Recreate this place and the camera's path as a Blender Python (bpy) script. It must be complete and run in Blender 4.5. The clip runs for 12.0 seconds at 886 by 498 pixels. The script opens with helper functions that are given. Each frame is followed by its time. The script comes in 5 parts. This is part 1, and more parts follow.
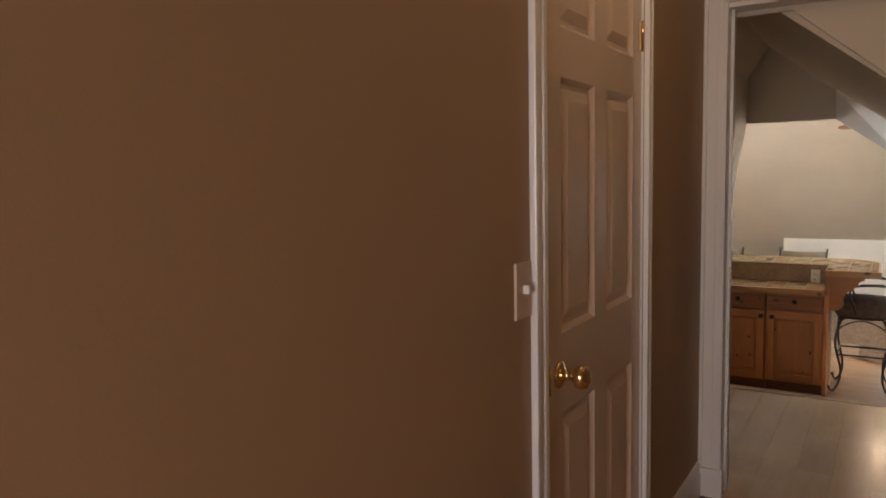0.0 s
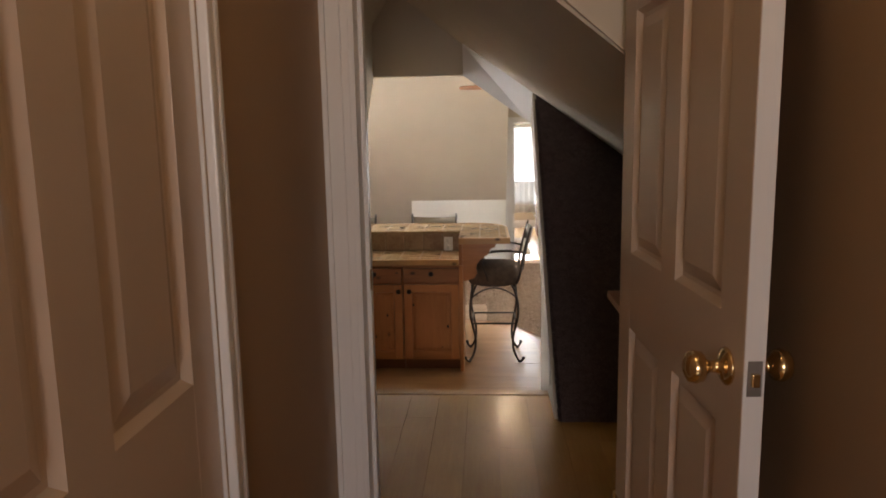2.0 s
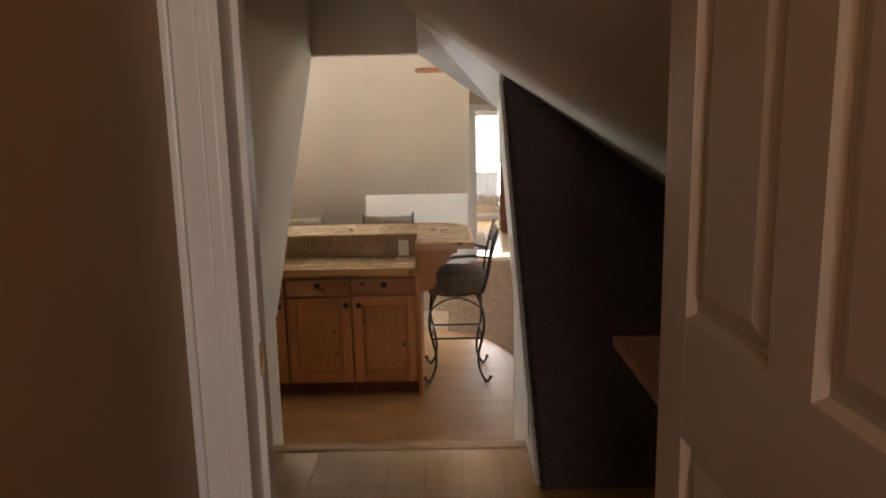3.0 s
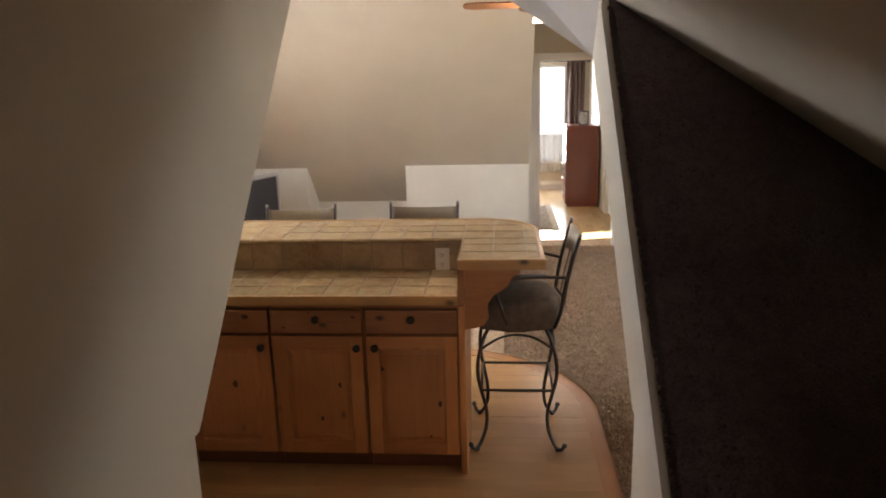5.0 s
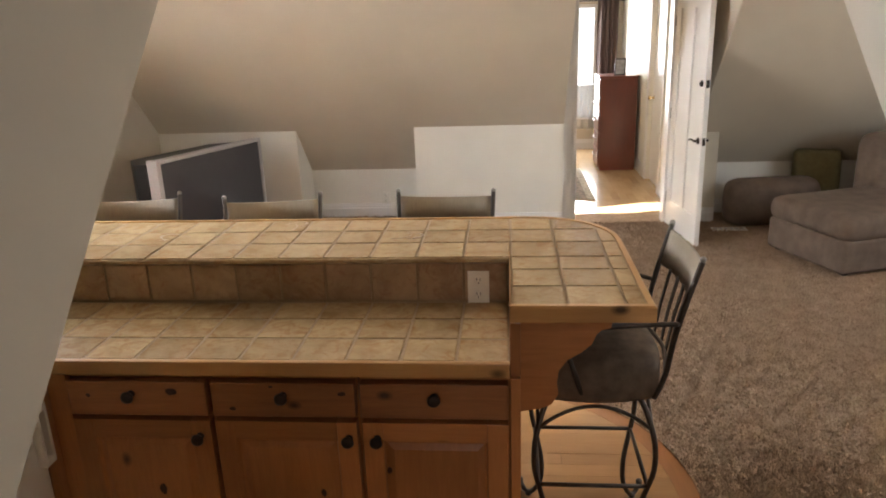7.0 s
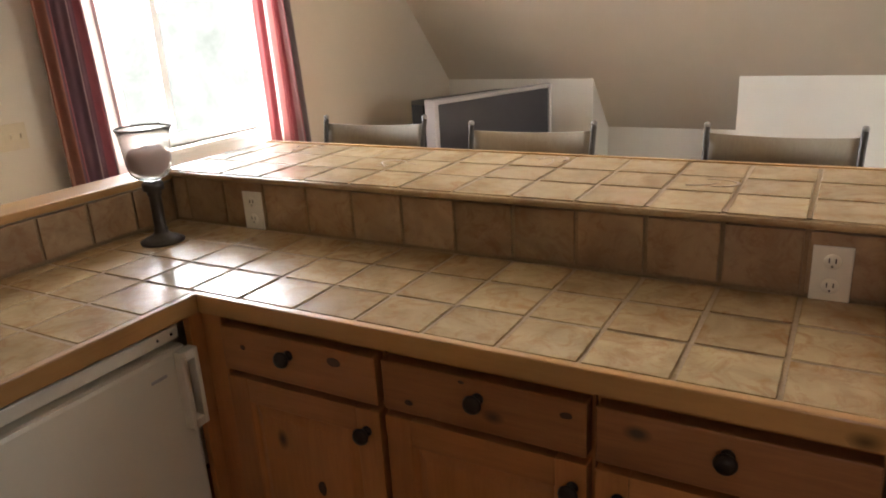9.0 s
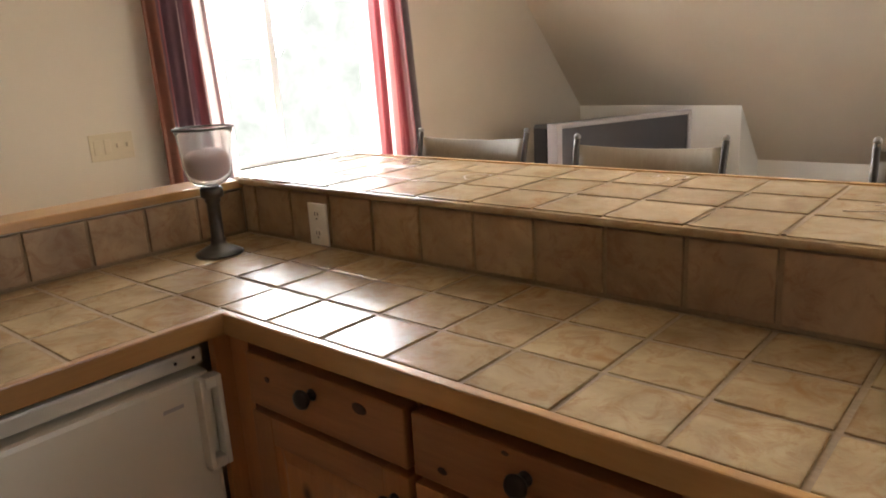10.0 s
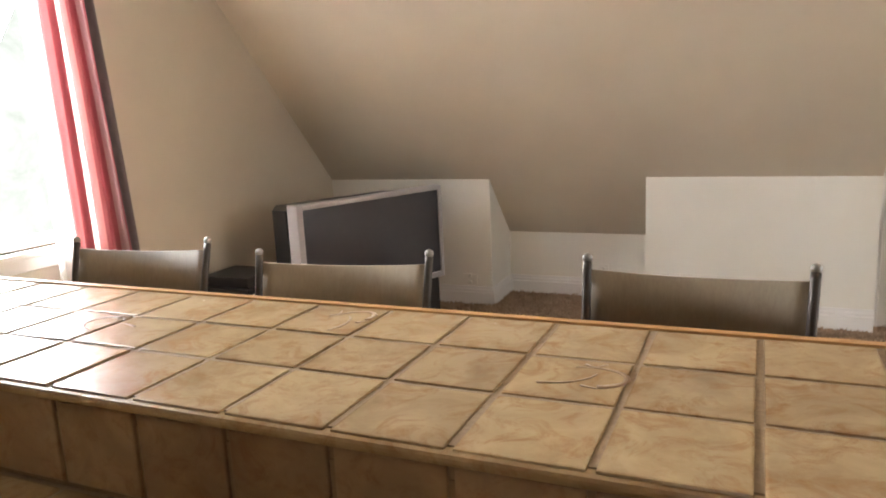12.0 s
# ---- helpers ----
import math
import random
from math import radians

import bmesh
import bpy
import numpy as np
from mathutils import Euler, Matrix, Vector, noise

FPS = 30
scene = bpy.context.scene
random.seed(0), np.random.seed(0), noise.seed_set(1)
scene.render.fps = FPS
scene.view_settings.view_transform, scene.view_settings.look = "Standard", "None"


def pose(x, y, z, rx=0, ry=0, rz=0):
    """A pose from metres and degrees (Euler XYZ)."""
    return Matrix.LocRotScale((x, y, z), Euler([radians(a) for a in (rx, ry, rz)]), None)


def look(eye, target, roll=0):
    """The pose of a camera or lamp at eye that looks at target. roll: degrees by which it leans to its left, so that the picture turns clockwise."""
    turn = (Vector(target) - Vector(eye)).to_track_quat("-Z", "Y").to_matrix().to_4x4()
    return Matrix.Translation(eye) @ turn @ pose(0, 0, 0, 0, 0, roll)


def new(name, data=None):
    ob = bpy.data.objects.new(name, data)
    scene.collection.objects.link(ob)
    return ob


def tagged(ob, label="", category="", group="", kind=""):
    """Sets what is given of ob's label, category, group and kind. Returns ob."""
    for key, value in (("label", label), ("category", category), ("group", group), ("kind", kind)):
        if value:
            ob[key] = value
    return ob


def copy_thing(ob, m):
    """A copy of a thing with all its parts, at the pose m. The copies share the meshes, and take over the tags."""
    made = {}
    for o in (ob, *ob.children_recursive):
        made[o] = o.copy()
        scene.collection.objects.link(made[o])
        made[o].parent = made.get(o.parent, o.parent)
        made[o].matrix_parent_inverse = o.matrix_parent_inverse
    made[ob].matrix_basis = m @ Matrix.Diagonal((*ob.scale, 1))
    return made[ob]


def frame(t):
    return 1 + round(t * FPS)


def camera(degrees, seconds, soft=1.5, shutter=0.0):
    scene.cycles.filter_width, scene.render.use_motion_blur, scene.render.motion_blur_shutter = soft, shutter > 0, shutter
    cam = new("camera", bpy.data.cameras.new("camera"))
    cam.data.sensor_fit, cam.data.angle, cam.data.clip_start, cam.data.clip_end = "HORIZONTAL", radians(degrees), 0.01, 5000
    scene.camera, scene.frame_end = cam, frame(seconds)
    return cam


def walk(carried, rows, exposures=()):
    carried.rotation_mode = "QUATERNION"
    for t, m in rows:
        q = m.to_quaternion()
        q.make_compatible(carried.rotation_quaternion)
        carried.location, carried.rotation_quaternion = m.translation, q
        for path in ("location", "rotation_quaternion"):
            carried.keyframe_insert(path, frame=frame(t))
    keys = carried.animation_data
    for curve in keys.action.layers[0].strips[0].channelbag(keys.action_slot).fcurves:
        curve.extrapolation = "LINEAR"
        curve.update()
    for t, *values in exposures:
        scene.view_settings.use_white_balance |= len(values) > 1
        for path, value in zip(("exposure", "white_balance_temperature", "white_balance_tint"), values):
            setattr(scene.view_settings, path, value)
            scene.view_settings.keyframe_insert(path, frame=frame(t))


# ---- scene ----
cam = camera(63.1, 12.0, soft=1.9)
EXPOSURE = 2.92
PATH = [
    (0, (0.227, 0.026, 1.924), (-0.823, 1.716, 1.726), -1.2),
    (0.5, (0.134, 0.206, 1.929), (-0.501, 2.092, 1.726), -1.0),
    (1, (0.043, 0.465, 1.921), (-0.261, 2.428, 1.688), -0.9),
    (1.5, (0.018, 0.795, 1.912), (-0.135, 2.768, 1.622), -1.0),
    (2, (0.004, 1.162, 1.908), (-0.117, 3.132, 1.589), -1.0),
    (2.5, (-0.003, 1.526, 1.912), (-0.041, 3.497, 1.574), -1.0),
    (2.7, (0.007, 1.681, 1.901), (-0.006, 3.652, 1.559), -1.2),
    (4.3, (0.004, 3.028, 1.945), (-0.033, 4.982, 1.521), -1.1),
    (4.5, (0.011, 3.185, 1.933), (-0.066, 5.136, 1.5), -1.4),
    (4.9, (0.001, 3.51, 1.938), (-0.151, 5.448, 1.47), -1.6),
    (5, (-0.009, 3.576, 1.913), (-0.173, 5.513, 1.442), -1.5),
    (5.5, (-0.064, 3.945, 1.899), (-0.247, 5.863, 1.361), -1.6),
    (6, (-0.115, 4.296, 1.9), (-0.292, 6.204, 1.326), -1.7),
    (6.5, (-0.166, 4.596, 1.88), (-0.334, 6.503, 1.3), -1.9),
    (6.7, (-0.192, 4.717, 1.869), (-0.34, 6.623, 1.283), -1.8),
    (8.3, (-0.299, 5.443, 1.663), (-0.934, 7.224, 1.011), -3.5),
    (8.5, (-0.321, 5.511, 1.618), (-1.016, 7.271, 0.971), -3.0),
    (9, (-0.32, 5.667, 1.516), (-1.27, 7.312, 0.891), -3.3),
    (9.5, (-0.328, 5.813, 1.443), (-1.479, 7.337, 0.848), -3.5),
    (10, (-0.366, 6.003, 1.393), (-1.637, 7.459, 0.88), -3.3),
    (10.5, (-0.39, 6.159, 1.388), (-1.737, 7.57, 0.946), -3.6),
    (11, (-0.412, 6.353, 1.418), (-1.753, 7.78, 1.011), -3.5),
    (11.3, (-0.403, 6.428, 1.439), (-1.689, 7.908, 1.042), -3.8),
    (11.5, (-0.412, 6.462, 1.459), (-1.603, 8.017, 1.057), -3.1),
    (12, (-0.383, 6.533, 1.461), (-1.179, 8.327, 1.076), -2.7),
]
walk(cam, [(t, look(eye, target, roll)) for t, eye, target, roll in PATH], exposures=((0.0, EXPOSURE), (12.0, EXPOSURE)))

# ---- world and large lights ----
world = bpy.data.worlds.new("world")
scene.world = world
world.use_nodes = True
wn = world.node_tree.nodes
sky = wn.new("ShaderNodeTexSky")
sky.sky_type = "NISHITA"
sky.sun_disc = False
sky.sun_elevation, sky.sun_rotation = radians(52), radians(110)
wn["Background"].inputs["Strength"].default_value = 0.05
world.node_tree.links.new(sky.outputs[0], wn["Background"].inputs["Color"])


def area_lamp(name, eye, target, width, height, watts, colour):
    data = bpy.data.lights.new(name, "AREA")
    data.shape, data.size, data.size_y, data.energy, data.color = "RECTANGLE", width, height, watts, colour
    ob = new(name, data)
    ob.matrix_world = look(eye, target)
    return ob


def point_lamp(name, place, watts, colour, radius):
    data = bpy.data.lights.new(name, "POINT")
    data.energy, data.color, data.shadow_soft_size = watts, colour, radius
    ob = new(name, data)
    ob.location = place
    return ob


sun_data = bpy.data.lights.new("sun", "SUN")
sun_data.energy, sun_data.angle, sun_data.color = 5.0, radians(0.5), (1.0, 0.95, 0.88)
sun = new("sun", sun_data)
sun.rotation_euler = (radians(38), 0, radians(-70))

DAY = (0.95, 0.97, 1.0)
WARM = (1.0, 0.72, 0.44)
area_lamp("window_light", (-4.35, 8.50, 2.30), (-2.35, 8.62, 0.55), 2.4, 2.2, 60, DAY)
area_lamp("bedroom_window_light", (0.58, 15.49, 1.25), (0.58, 10.0, 1.25), 0.86, 1.5, 9, DAY)
# added fill from the unseen east side, for carpet, sofa and slopes
area_lamp("east_window_light", (4.22, 8.3, 1.6), (0.0, 8.3, 0.9), 1.5, 1.2, 6.2, DAY)
area_lamp("hall_window_light", (0.07, -1.86, 2.0), (0.07, 2.0, 1.7), 0.75, 1.0, 4.0, (1.0, 0.87, 0.83))
point_lamp("fan_bulb", (0.20, 8.60, 2.20), 1.4, WARM, 0.06)
point_lamp("hall_bulb", (0.07, 1.85, 2.84), 0.31, (1.0, 0.72, 0.42), 0.12)

# ---- materials ----


def material(name):
    m = bpy.data.materials.new(name)
    m.use_nodes = True
    return m, m.node_tree.nodes, m.node_tree.links, m.node_tree.nodes["Principled BSDF"]


def mapped(nodes, links, scale, kind="Object"):
    tc = nodes.new("ShaderNodeTexCoord")
    mp = nodes.new("ShaderNodeMapping")
    mp.inputs["Scale"].default_value = scale
    links.new(tc.outputs[kind], mp.inputs["Vector"])
    return mp.outputs["Vector"]


def noise_node(nodes, links, vector, scale, detail=4.0, rough=0.55, distort=0.0):
    n = nodes.new("ShaderNodeTexNoise")
    n.inputs["Scale"].default_value, n.inputs["Detail"].default_value = scale, detail
    n.inputs["Roughness"].default_value, n.inputs["Distortion"].default_value = rough, distort
    links.new(vector, n.inputs["Vector"])
    return n.outputs["Fac"]


def ramp(nodes, links, fac, stops):
    r = nodes.new("ShaderNodeValToRGB")
    els = r.color_ramp.elements
    while len(els) < len(stops):
        els.new(0.5)
    for e, (p, c) in zip(els, stops):
        e.position, e.color = p, (*c, 1.0)
    links.new(fac, r.inputs["Fac"])
    return r.outputs["Color"]


def mix(nodes, links, fac, a, b, blend="MIX"):
    n = nodes.new("ShaderNodeMix")
    n.data_type, n.blend_type = "RGBA", blend
    for value, socket in ((fac, n.inputs[0]), (a, n.inputs[6]), (b, n.inputs[7])):
        if isinstance(value, (int, float)):
            socket.default_value = value
        elif isinstance(value, tuple):
            socket.default_value = (*value, 1.0)
        else:
            links.new(value, socket)
    return n.outputs[2]


def bumped(nodes, links, bsdf, height, strength, distance=0.002):
    b = nodes.new("ShaderNodeBump")
    b.inputs["Strength"].default_value, b.inputs["Distance"].default_value = strength, distance
    links.new(height, b.inputs["Height"])
    links.new(b.outputs["Normal"], bsdf.inputs["Normal"])


def shade(c, k):
    return tuple(v * k for v in c)


def paint(name, colour, rough=0.6, bump=0.25, vary=0.05, grain=180.0):
    """Rolled wall paint: faint blotches and an orange-peel relief."""
    m, n, l, b = material(name)
    v = mapped(n, l, (1, 1, 1))
    big = noise_node(n, l, v, 1.3, 3)
    col = ramp(n, l, big, ((0.3, shade(colour, 1 - vary)), (0.7, shade(colour, 1 + vary))))
    l.new(col, b.inputs["Base Color"])
    fine = noise_node(n, l, v, grain, 2)
    b.inputs["Roughness"].default_value = rough
    bumped(n, l, b, fine, bump, 0.001)
    return m


def plain(name, colour, rough=0.5, metal=0.0, vary=0.12, scale=25.0, bump=0.1):
    m, n, l, b = material(name)
    v = mapped(n, l, (1, 1, 1))
    f = noise_node(n, l, v, scale, 5)
    l.new(ramp(n, l, f, ((0.3, shade(colour, 1 - vary)), (0.7, shade(colour, 1 + vary)))), b.inputs["Base Color"])
    b.inputs["Roughness"].default_value, b.inputs["Metallic"].default_value = rough, metal
    if bump:
        bumped(n, l, b, f, bump, 0.001)
    return m


def wood(name, light, dark, axis=0, rough=0.4, stretch=14.0, knots=0.0, share=0.3, random_shift=True, grain=1.0, coat=0.0, tones=(0.80, 1.10), gloss=0.5):
    """Grained wood running along one axis, with a tone of its own for each piece and, if asked, knots."""
    m, n, l, b = material(name)
    tc = n.new("ShaderNodeTexCoord")
    info = n.new("ShaderNodeObjectInfo")
    add = n.new("ShaderNodeVectorMath")
    add.operation = "MULTIPLY_ADD"
    comb = n.new("ShaderNodeCombineXYZ")
    for i in range(3):
        l.new(info.outputs["Random"], comb.inputs[i])
    add.inputs[1].default_value = (37.0, 53.0, 71.0)
    l.new(comb.outputs[0], add.inputs[0])
    l.new(tc.outputs["Object"], add.inputs[2])
    sc = [stretch] * 3
    sc[axis] = stretch / 12.0
    mp = n.new("ShaderNodeMapping")
    mp.inputs["Scale"].default_value = sc
    l.new(add.outputs[0], mp.inputs["Vector"])
    g1 = noise_node(n, l, mp.outputs[0], 2.2 * grain, 6, 0.65, 0.8)
    g2 = noise_node(n, l, mp.outputs[0], 9.0 * grain, 4, 0.6, 0.2)
    big = noise_node(n, l, add.outputs[0], 2.0, 2)
    mid = tuple((p + q) / 2 for p, q in zip(light, dark))
    c1 = ramp(n, l, g1, ((0.28, dark), (0.5, mid), (0.72, light)))
    c2 = mix(n, l, 0.35, c1, ramp(n, l, g2, ((0.35, dark), (0.65, light))))
    c3 = mix(n, l, 0.45, c2, ramp(n, l, big, ((0.3, shade(mid, 0.75)), (0.7, shade(light, 1.1)))), "MIX")
    if random_shift:
        tone = ramp(n, l, info.outputs["Random"], ((0.0, (tones[0], tones[0] * 0.97, tones[0] * 0.93)), (1.0, (tones[1], tones[1], tones[1] * 0.98))))
        c3 = mix(n, l, 1.0, c3, tone, "MULTIPLY")
    if knots:
        vo = n.new("ShaderNodeTexVoronoi")
        vo.inputs["Scale"].default_value = knots
        kmap = n.new("ShaderNodeMapping")
        ks = [1.0, 1.0, 1.0]
        ks[axis] = 0.62
        kmap.inputs["Scale"].default_value = ks
        l.new(add.outputs[0], kmap.inputs["Vector"])
        l.new(kmap.outputs[0], vo.inputs["Vector"])
        kf = ramp(n, l, vo.outputs["Distance"], ((0.05, (1, 1, 1)), (0.16, (0, 0, 0))))
        sep = n.new("ShaderNodeSeparateColor")
        l.new(vo.outputs["Color"], sep.inputs[0])
        pick = n.new("ShaderNodeMath")
        pick.operation = "LESS_THAN"
        pick.inputs[1].default_value = share
        l.new(sep.outputs[0], pick.inputs[0])
        kf = mix(n, l, 1.0, kf, pick.outputs[0], "MULTIPLY")
        c3 = mix(n, l, kf, c3, shade(dark, 0.22))
    l.new(c3, b.inputs["Base Color"])
    b.inputs["Roughness"].default_value = rough
    b.inputs["Coat Weight"].default_value = coat
    b.inputs["Specular IOR Level"].default_value = gloss
    b.inputs["Coat Roughness"].default_value = 0.12
    bumped(n, l, b, g2, 0.12, 0.001)
    return m


def tile_material(name, light, dark, rough=0.2):
    """Glazed stoneware: cloudy tan with rusty patches, each tile of its own tone."""
    m, n, l, b = material(name)
    tc = n.new("ShaderNodeTexCoord")
    info = n.new("ShaderNodeObjectInfo")
    comb = n.new("ShaderNodeCombineXYZ")
    for i in range(3):
        l.new(info.outputs["Random"], comb.inputs[i])
    add = n.new("ShaderNodeVectorMath")
    add.operation = "MULTIPLY_ADD"
    add.inputs[1].default_value = (91.0, 47.0, 63.0)
    l.new(comb.outputs[0], add.inputs[0])
    l.new(tc.outputs["Object"], add.inputs[2])
    v = add.outputs[0]
    cloud = noise_node(n, l, v, 9.0, 5, 0.6, 0.6)
    rust = noise_node(n, l, v, 16.0, 6, 0.7, 1.2)
    fine = noise_node(n, l, v, 120.0, 3)
    c = ramp(n, l, cloud, ((0.3, dark), (0.62, light)))
    c = mix(n, l, ramp(n, l, rust, ((0.48, (0, 0, 0)), (0.68, (0.8, 0.8, 0.8)))), c, (dark[0] * 0.95, dark[1] * 0.72, dark[2] * 0.55))
    tone = ramp(n, l, info.outputs["Random"], ((0.0, (0.86, 0.84, 0.82)), (0.5, (1.0, 0.98, 0.96)), (1.0, (1.1, 1.1, 1.08))))
    c = mix(n, l, 1.0, c, tone, "MULTIPLY")
    l.new(c, b.inputs["Base Color"])
    r = n.new("ShaderNodeMapRange")
    r.inputs[3].default_value, r.inputs[4].default_value = rough - 0.06, rough + 0.12
    l.new(cloud, r.inputs[0])
    l.new(r.outputs[0], b.inputs["Roughness"])
    h = n.new("ShaderNodeMath")
    h.operation = "ADD"
    l.new(cloud, h.inputs[0])
    l.new(fine, h.inputs[1])
    bumped(n, l, b, h.outputs[0], 0.05, 0.002)
    return m


def carpet_material(name, light, dark, scale):
    m, n, l, b = material(name)
    v = mapped(n, l, (1, 1, 1))
    f = noise_node(n, l, v, scale, 3, 0.7)
    g = noise_node(n, l, v, scale * 0.16, 4, 0.6, 0.5)
    c = mix(n, l, 0.4, ramp(n, l, f, ((0.36, dark), (0.62, light))), ramp(n, l, g, ((0.35, dark), (0.65, light))))
    l.new(c, b.inputs["Base Color"])
    b.inputs["Roughness"].default_value = 0.95
    b.inputs["Specular IOR Level"].default_value = 0.1
    bumped(n, l, b, f, 1.0, 0.012)
    return m


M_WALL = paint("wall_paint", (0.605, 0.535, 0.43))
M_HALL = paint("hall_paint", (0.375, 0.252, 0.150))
M_TRIM = paint("trim_paint", (0.78, 0.76, 0.74), rough=0.3, bump=0.08, vary=0.02)
M_STRIP = paint("edge_board_paint", (0.57, 0.51, 0.44), rough=0.5, bump=0.2)
M_KNEE = paint("knee_paint", (0.80, 0.77, 0.70))
M_DOOR = paint("door_paint", (0.60, 0.47, 0.36), rough=0.26, bump=0.15, vary=0.03, grain=90.0)
M_DOORW = paint("white_door_paint", (0.82, 0.80, 0.77), rough=0.3, bump=0.08, vary=0.02)
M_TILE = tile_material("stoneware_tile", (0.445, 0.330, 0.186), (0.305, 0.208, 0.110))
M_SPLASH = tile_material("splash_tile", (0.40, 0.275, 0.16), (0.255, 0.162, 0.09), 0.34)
M_GROUT = plain("grout", (0.28, 0.198, 0.118), 0.9, bump=0.4, scale=120)
M_PINE = wood("knotty_pine", (0.52, 0.225, 0.076), (0.31, 0.112, 0.037), axis=2, rough=0.42, knots=8.0, share=0.16, coat=0.15)
M_PINEX = wood("knotty_pine_across", (0.50, 0.215, 0.074), (0.275, 0.102, 0.033), axis=0, rough=0.42, knots=8.0, share=0.2, coat=0.15)
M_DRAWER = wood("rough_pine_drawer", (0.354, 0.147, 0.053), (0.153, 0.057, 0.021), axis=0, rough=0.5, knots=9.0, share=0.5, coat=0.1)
M_EDGE = wood("oak_edging", (0.48, 0.27, 0.10), (0.34, 0.17, 0.06), axis=0, rough=0.35, knots=8.0, share=0.05, coat=0.2)
M_EDGEY = wood("oak_edging_y", (0.48, 0.27, 0.10), (0.34, 0.17, 0.06), axis=1, rough=0.35, knots=8.0, share=0.05, coat=0.2)
M_KNOT = plain("pine_knot", (0.045, 0.018, 0.010), 0.5, vary=0.5, scale=120)
M_TOE = wood("toe_kick_wood", (0.20, 0.07, 0.03), (0.12, 0.04, 0.02), axis=0, rough=0.5)
M_OAKX = wood("oak_floor", (0.44, 0.245, 0.105), (0.32, 0.160, 0.064), axis=0, rough=0.28, coat=0.25, tones=(0.93, 1.05))
M_MAPLE = wood("maple_floor", (0.47, 0.265, 0.076), (0.33, 0.175, 0.048), axis=1, rough=0.26, knots=6.0, share=0.22, coat=0.12, tones=(0.92, 1.06), gloss=0.45)
M_BORDER = wood("floor_border", (0.40, 0.18, 0.07), (0.29, 0.12, 0.045), axis=1, rough=0.3, coat=0.25)
M_BEDFLOOR = wood("bedroom_oak", (0.62, 0.44, 0.25), (0.48, 0.31, 0.16), axis=1, rough=0.25, coat=0.3, tones=(0.92, 1.06))
M_CARPET = carpet_material("shag_carpet", (0.52, 0.385, 0.275), (0.28, 0.195, 0.135), 70.0)
M_BLACK = carpet_material("dark_carpet", (0.21, 0.150, 0.140), (0.10, 0.072, 0.068), 160.0)
M_IRON = plain("wrought_iron", (0.085, 0.075, 0.068), 0.42, 0.85, bump=0.3, scale=60)
M_IRON2 = plain("grey_steel", (0.34, 0.32, 0.30), 0.42, 0.9)
M_SEAT = plain("seat_suede", (0.135, 0.102, 0.078), 0.85, vary=0.25, bump=0.5, scale=22)
M_SLING = wood("back_veneer", (0.33, 0.28, 0.215), (0.215, 0.175, 0.13), axis=2, rough=0.62, stretch=26.0)
M_BRASS = plain("brass", (0.74, 0.55, 0.28), 0.18, 1.0, vary=0.06, bump=0)
M_KNOB = plain("dark_bronze", (0.035, 0.028, 0.025), 0.4, 0.7)
M_CREAM = plain("cream_plastic", (0.56, 0.47, 0.32), 0.4, vary=0.03, bump=0)
M_PLASTIC = plain("white_plastic", (0.78, 0.75, 0.68), 0.35, vary=0.03, bump=0)
M_SLOT = plain("slot_black", (0.02, 0.02, 0.02), 0.6, bump=0)
M_FRIDGE = paint("fridge_enamel", (0.74, 0.70, 0.62), rough=0.28, bump=0.06, vary=0.02)
M_TVGREY = plain("tv_silver", (0.45, 0.44, 0.46), 0.35, 0.2, vary=0.03, bump=0)
M_TVBLACK = plain("tv_black", (0.015, 0.014, 0.014), 0.45, vary=0.1)
M_SCREEN = plain("tv_screen", (0.062, 0.062, 0.074), 0.05, vary=0.02, bump=0)
M_CHERRY = wood("cherry_veneer", (0.20, 0.045, 0.025), (0.12, 0.024, 0.014), axis=2, rough=0.3, coat=0.3)
M_SOFA = plain("sofa_microfibre", (0.14, 0.10, 0.075), 0.9, vary=0.2, scale=9, bump=0.35)
M_WAX = plain("candle_wax", (0.26, 0.12, 0.10), 0.55, vary=0.2, scale=30)
M_FANWOOD = wood("fan_blade_wood", (0.36, 0.17, 0.08), (0.25, 0.11, 0.05), axis=0, rough=0.4)
M_RUG = plain("rug_pattern", (0.25, 0.19, 0.14), 0.95, vary=0.6, scale=14, bump=0.5)

M_VINYL, n_, l_, b_ = material("white_vinyl")
b_.inputs["Base Color"].default_value = (0.85, 0.85, 0.84, 1)
b_.inputs["Roughness"].default_value = 0.35
t_ = n_.new("ShaderNodeBsdfTranslucent")
t_.inputs["Color"].default_value = (0.9, 0.9, 0.9, 1)
s_ = n_.new("ShaderNodeMixShader")
s_.inputs[0].default_value = 0.06
l_.new(b_.outputs[0], s_.inputs[1])
l_.new(t_.outputs[0], s_.inputs[2])
l_.new(s_.outputs[0], n_["Material Output"].inputs[0])

# ---- mesh tools ----


def box(bm, x0, x1, y0, y1, z0, z1, bevel=0.0):
    vs = [bm.verts.new((x, y, z)) for z in (z0, z1) for y in (y0, y1) for x in (x0, x1)]
    faces = [bm.faces.new([vs[i] for i in q]) for q in ((0, 2, 3, 1), (4, 5, 7, 6), (0, 1, 5, 4), (2, 6, 7, 3), (0, 4, 6, 2), (1, 3, 7, 5))]
    if bevel:
        edges = list({e for f in faces for e in f.edges})
        bmesh.ops.bevel(bm, geom=edges, offset=bevel, segments=2, affect="EDGES", profile=0.6)
    return bm


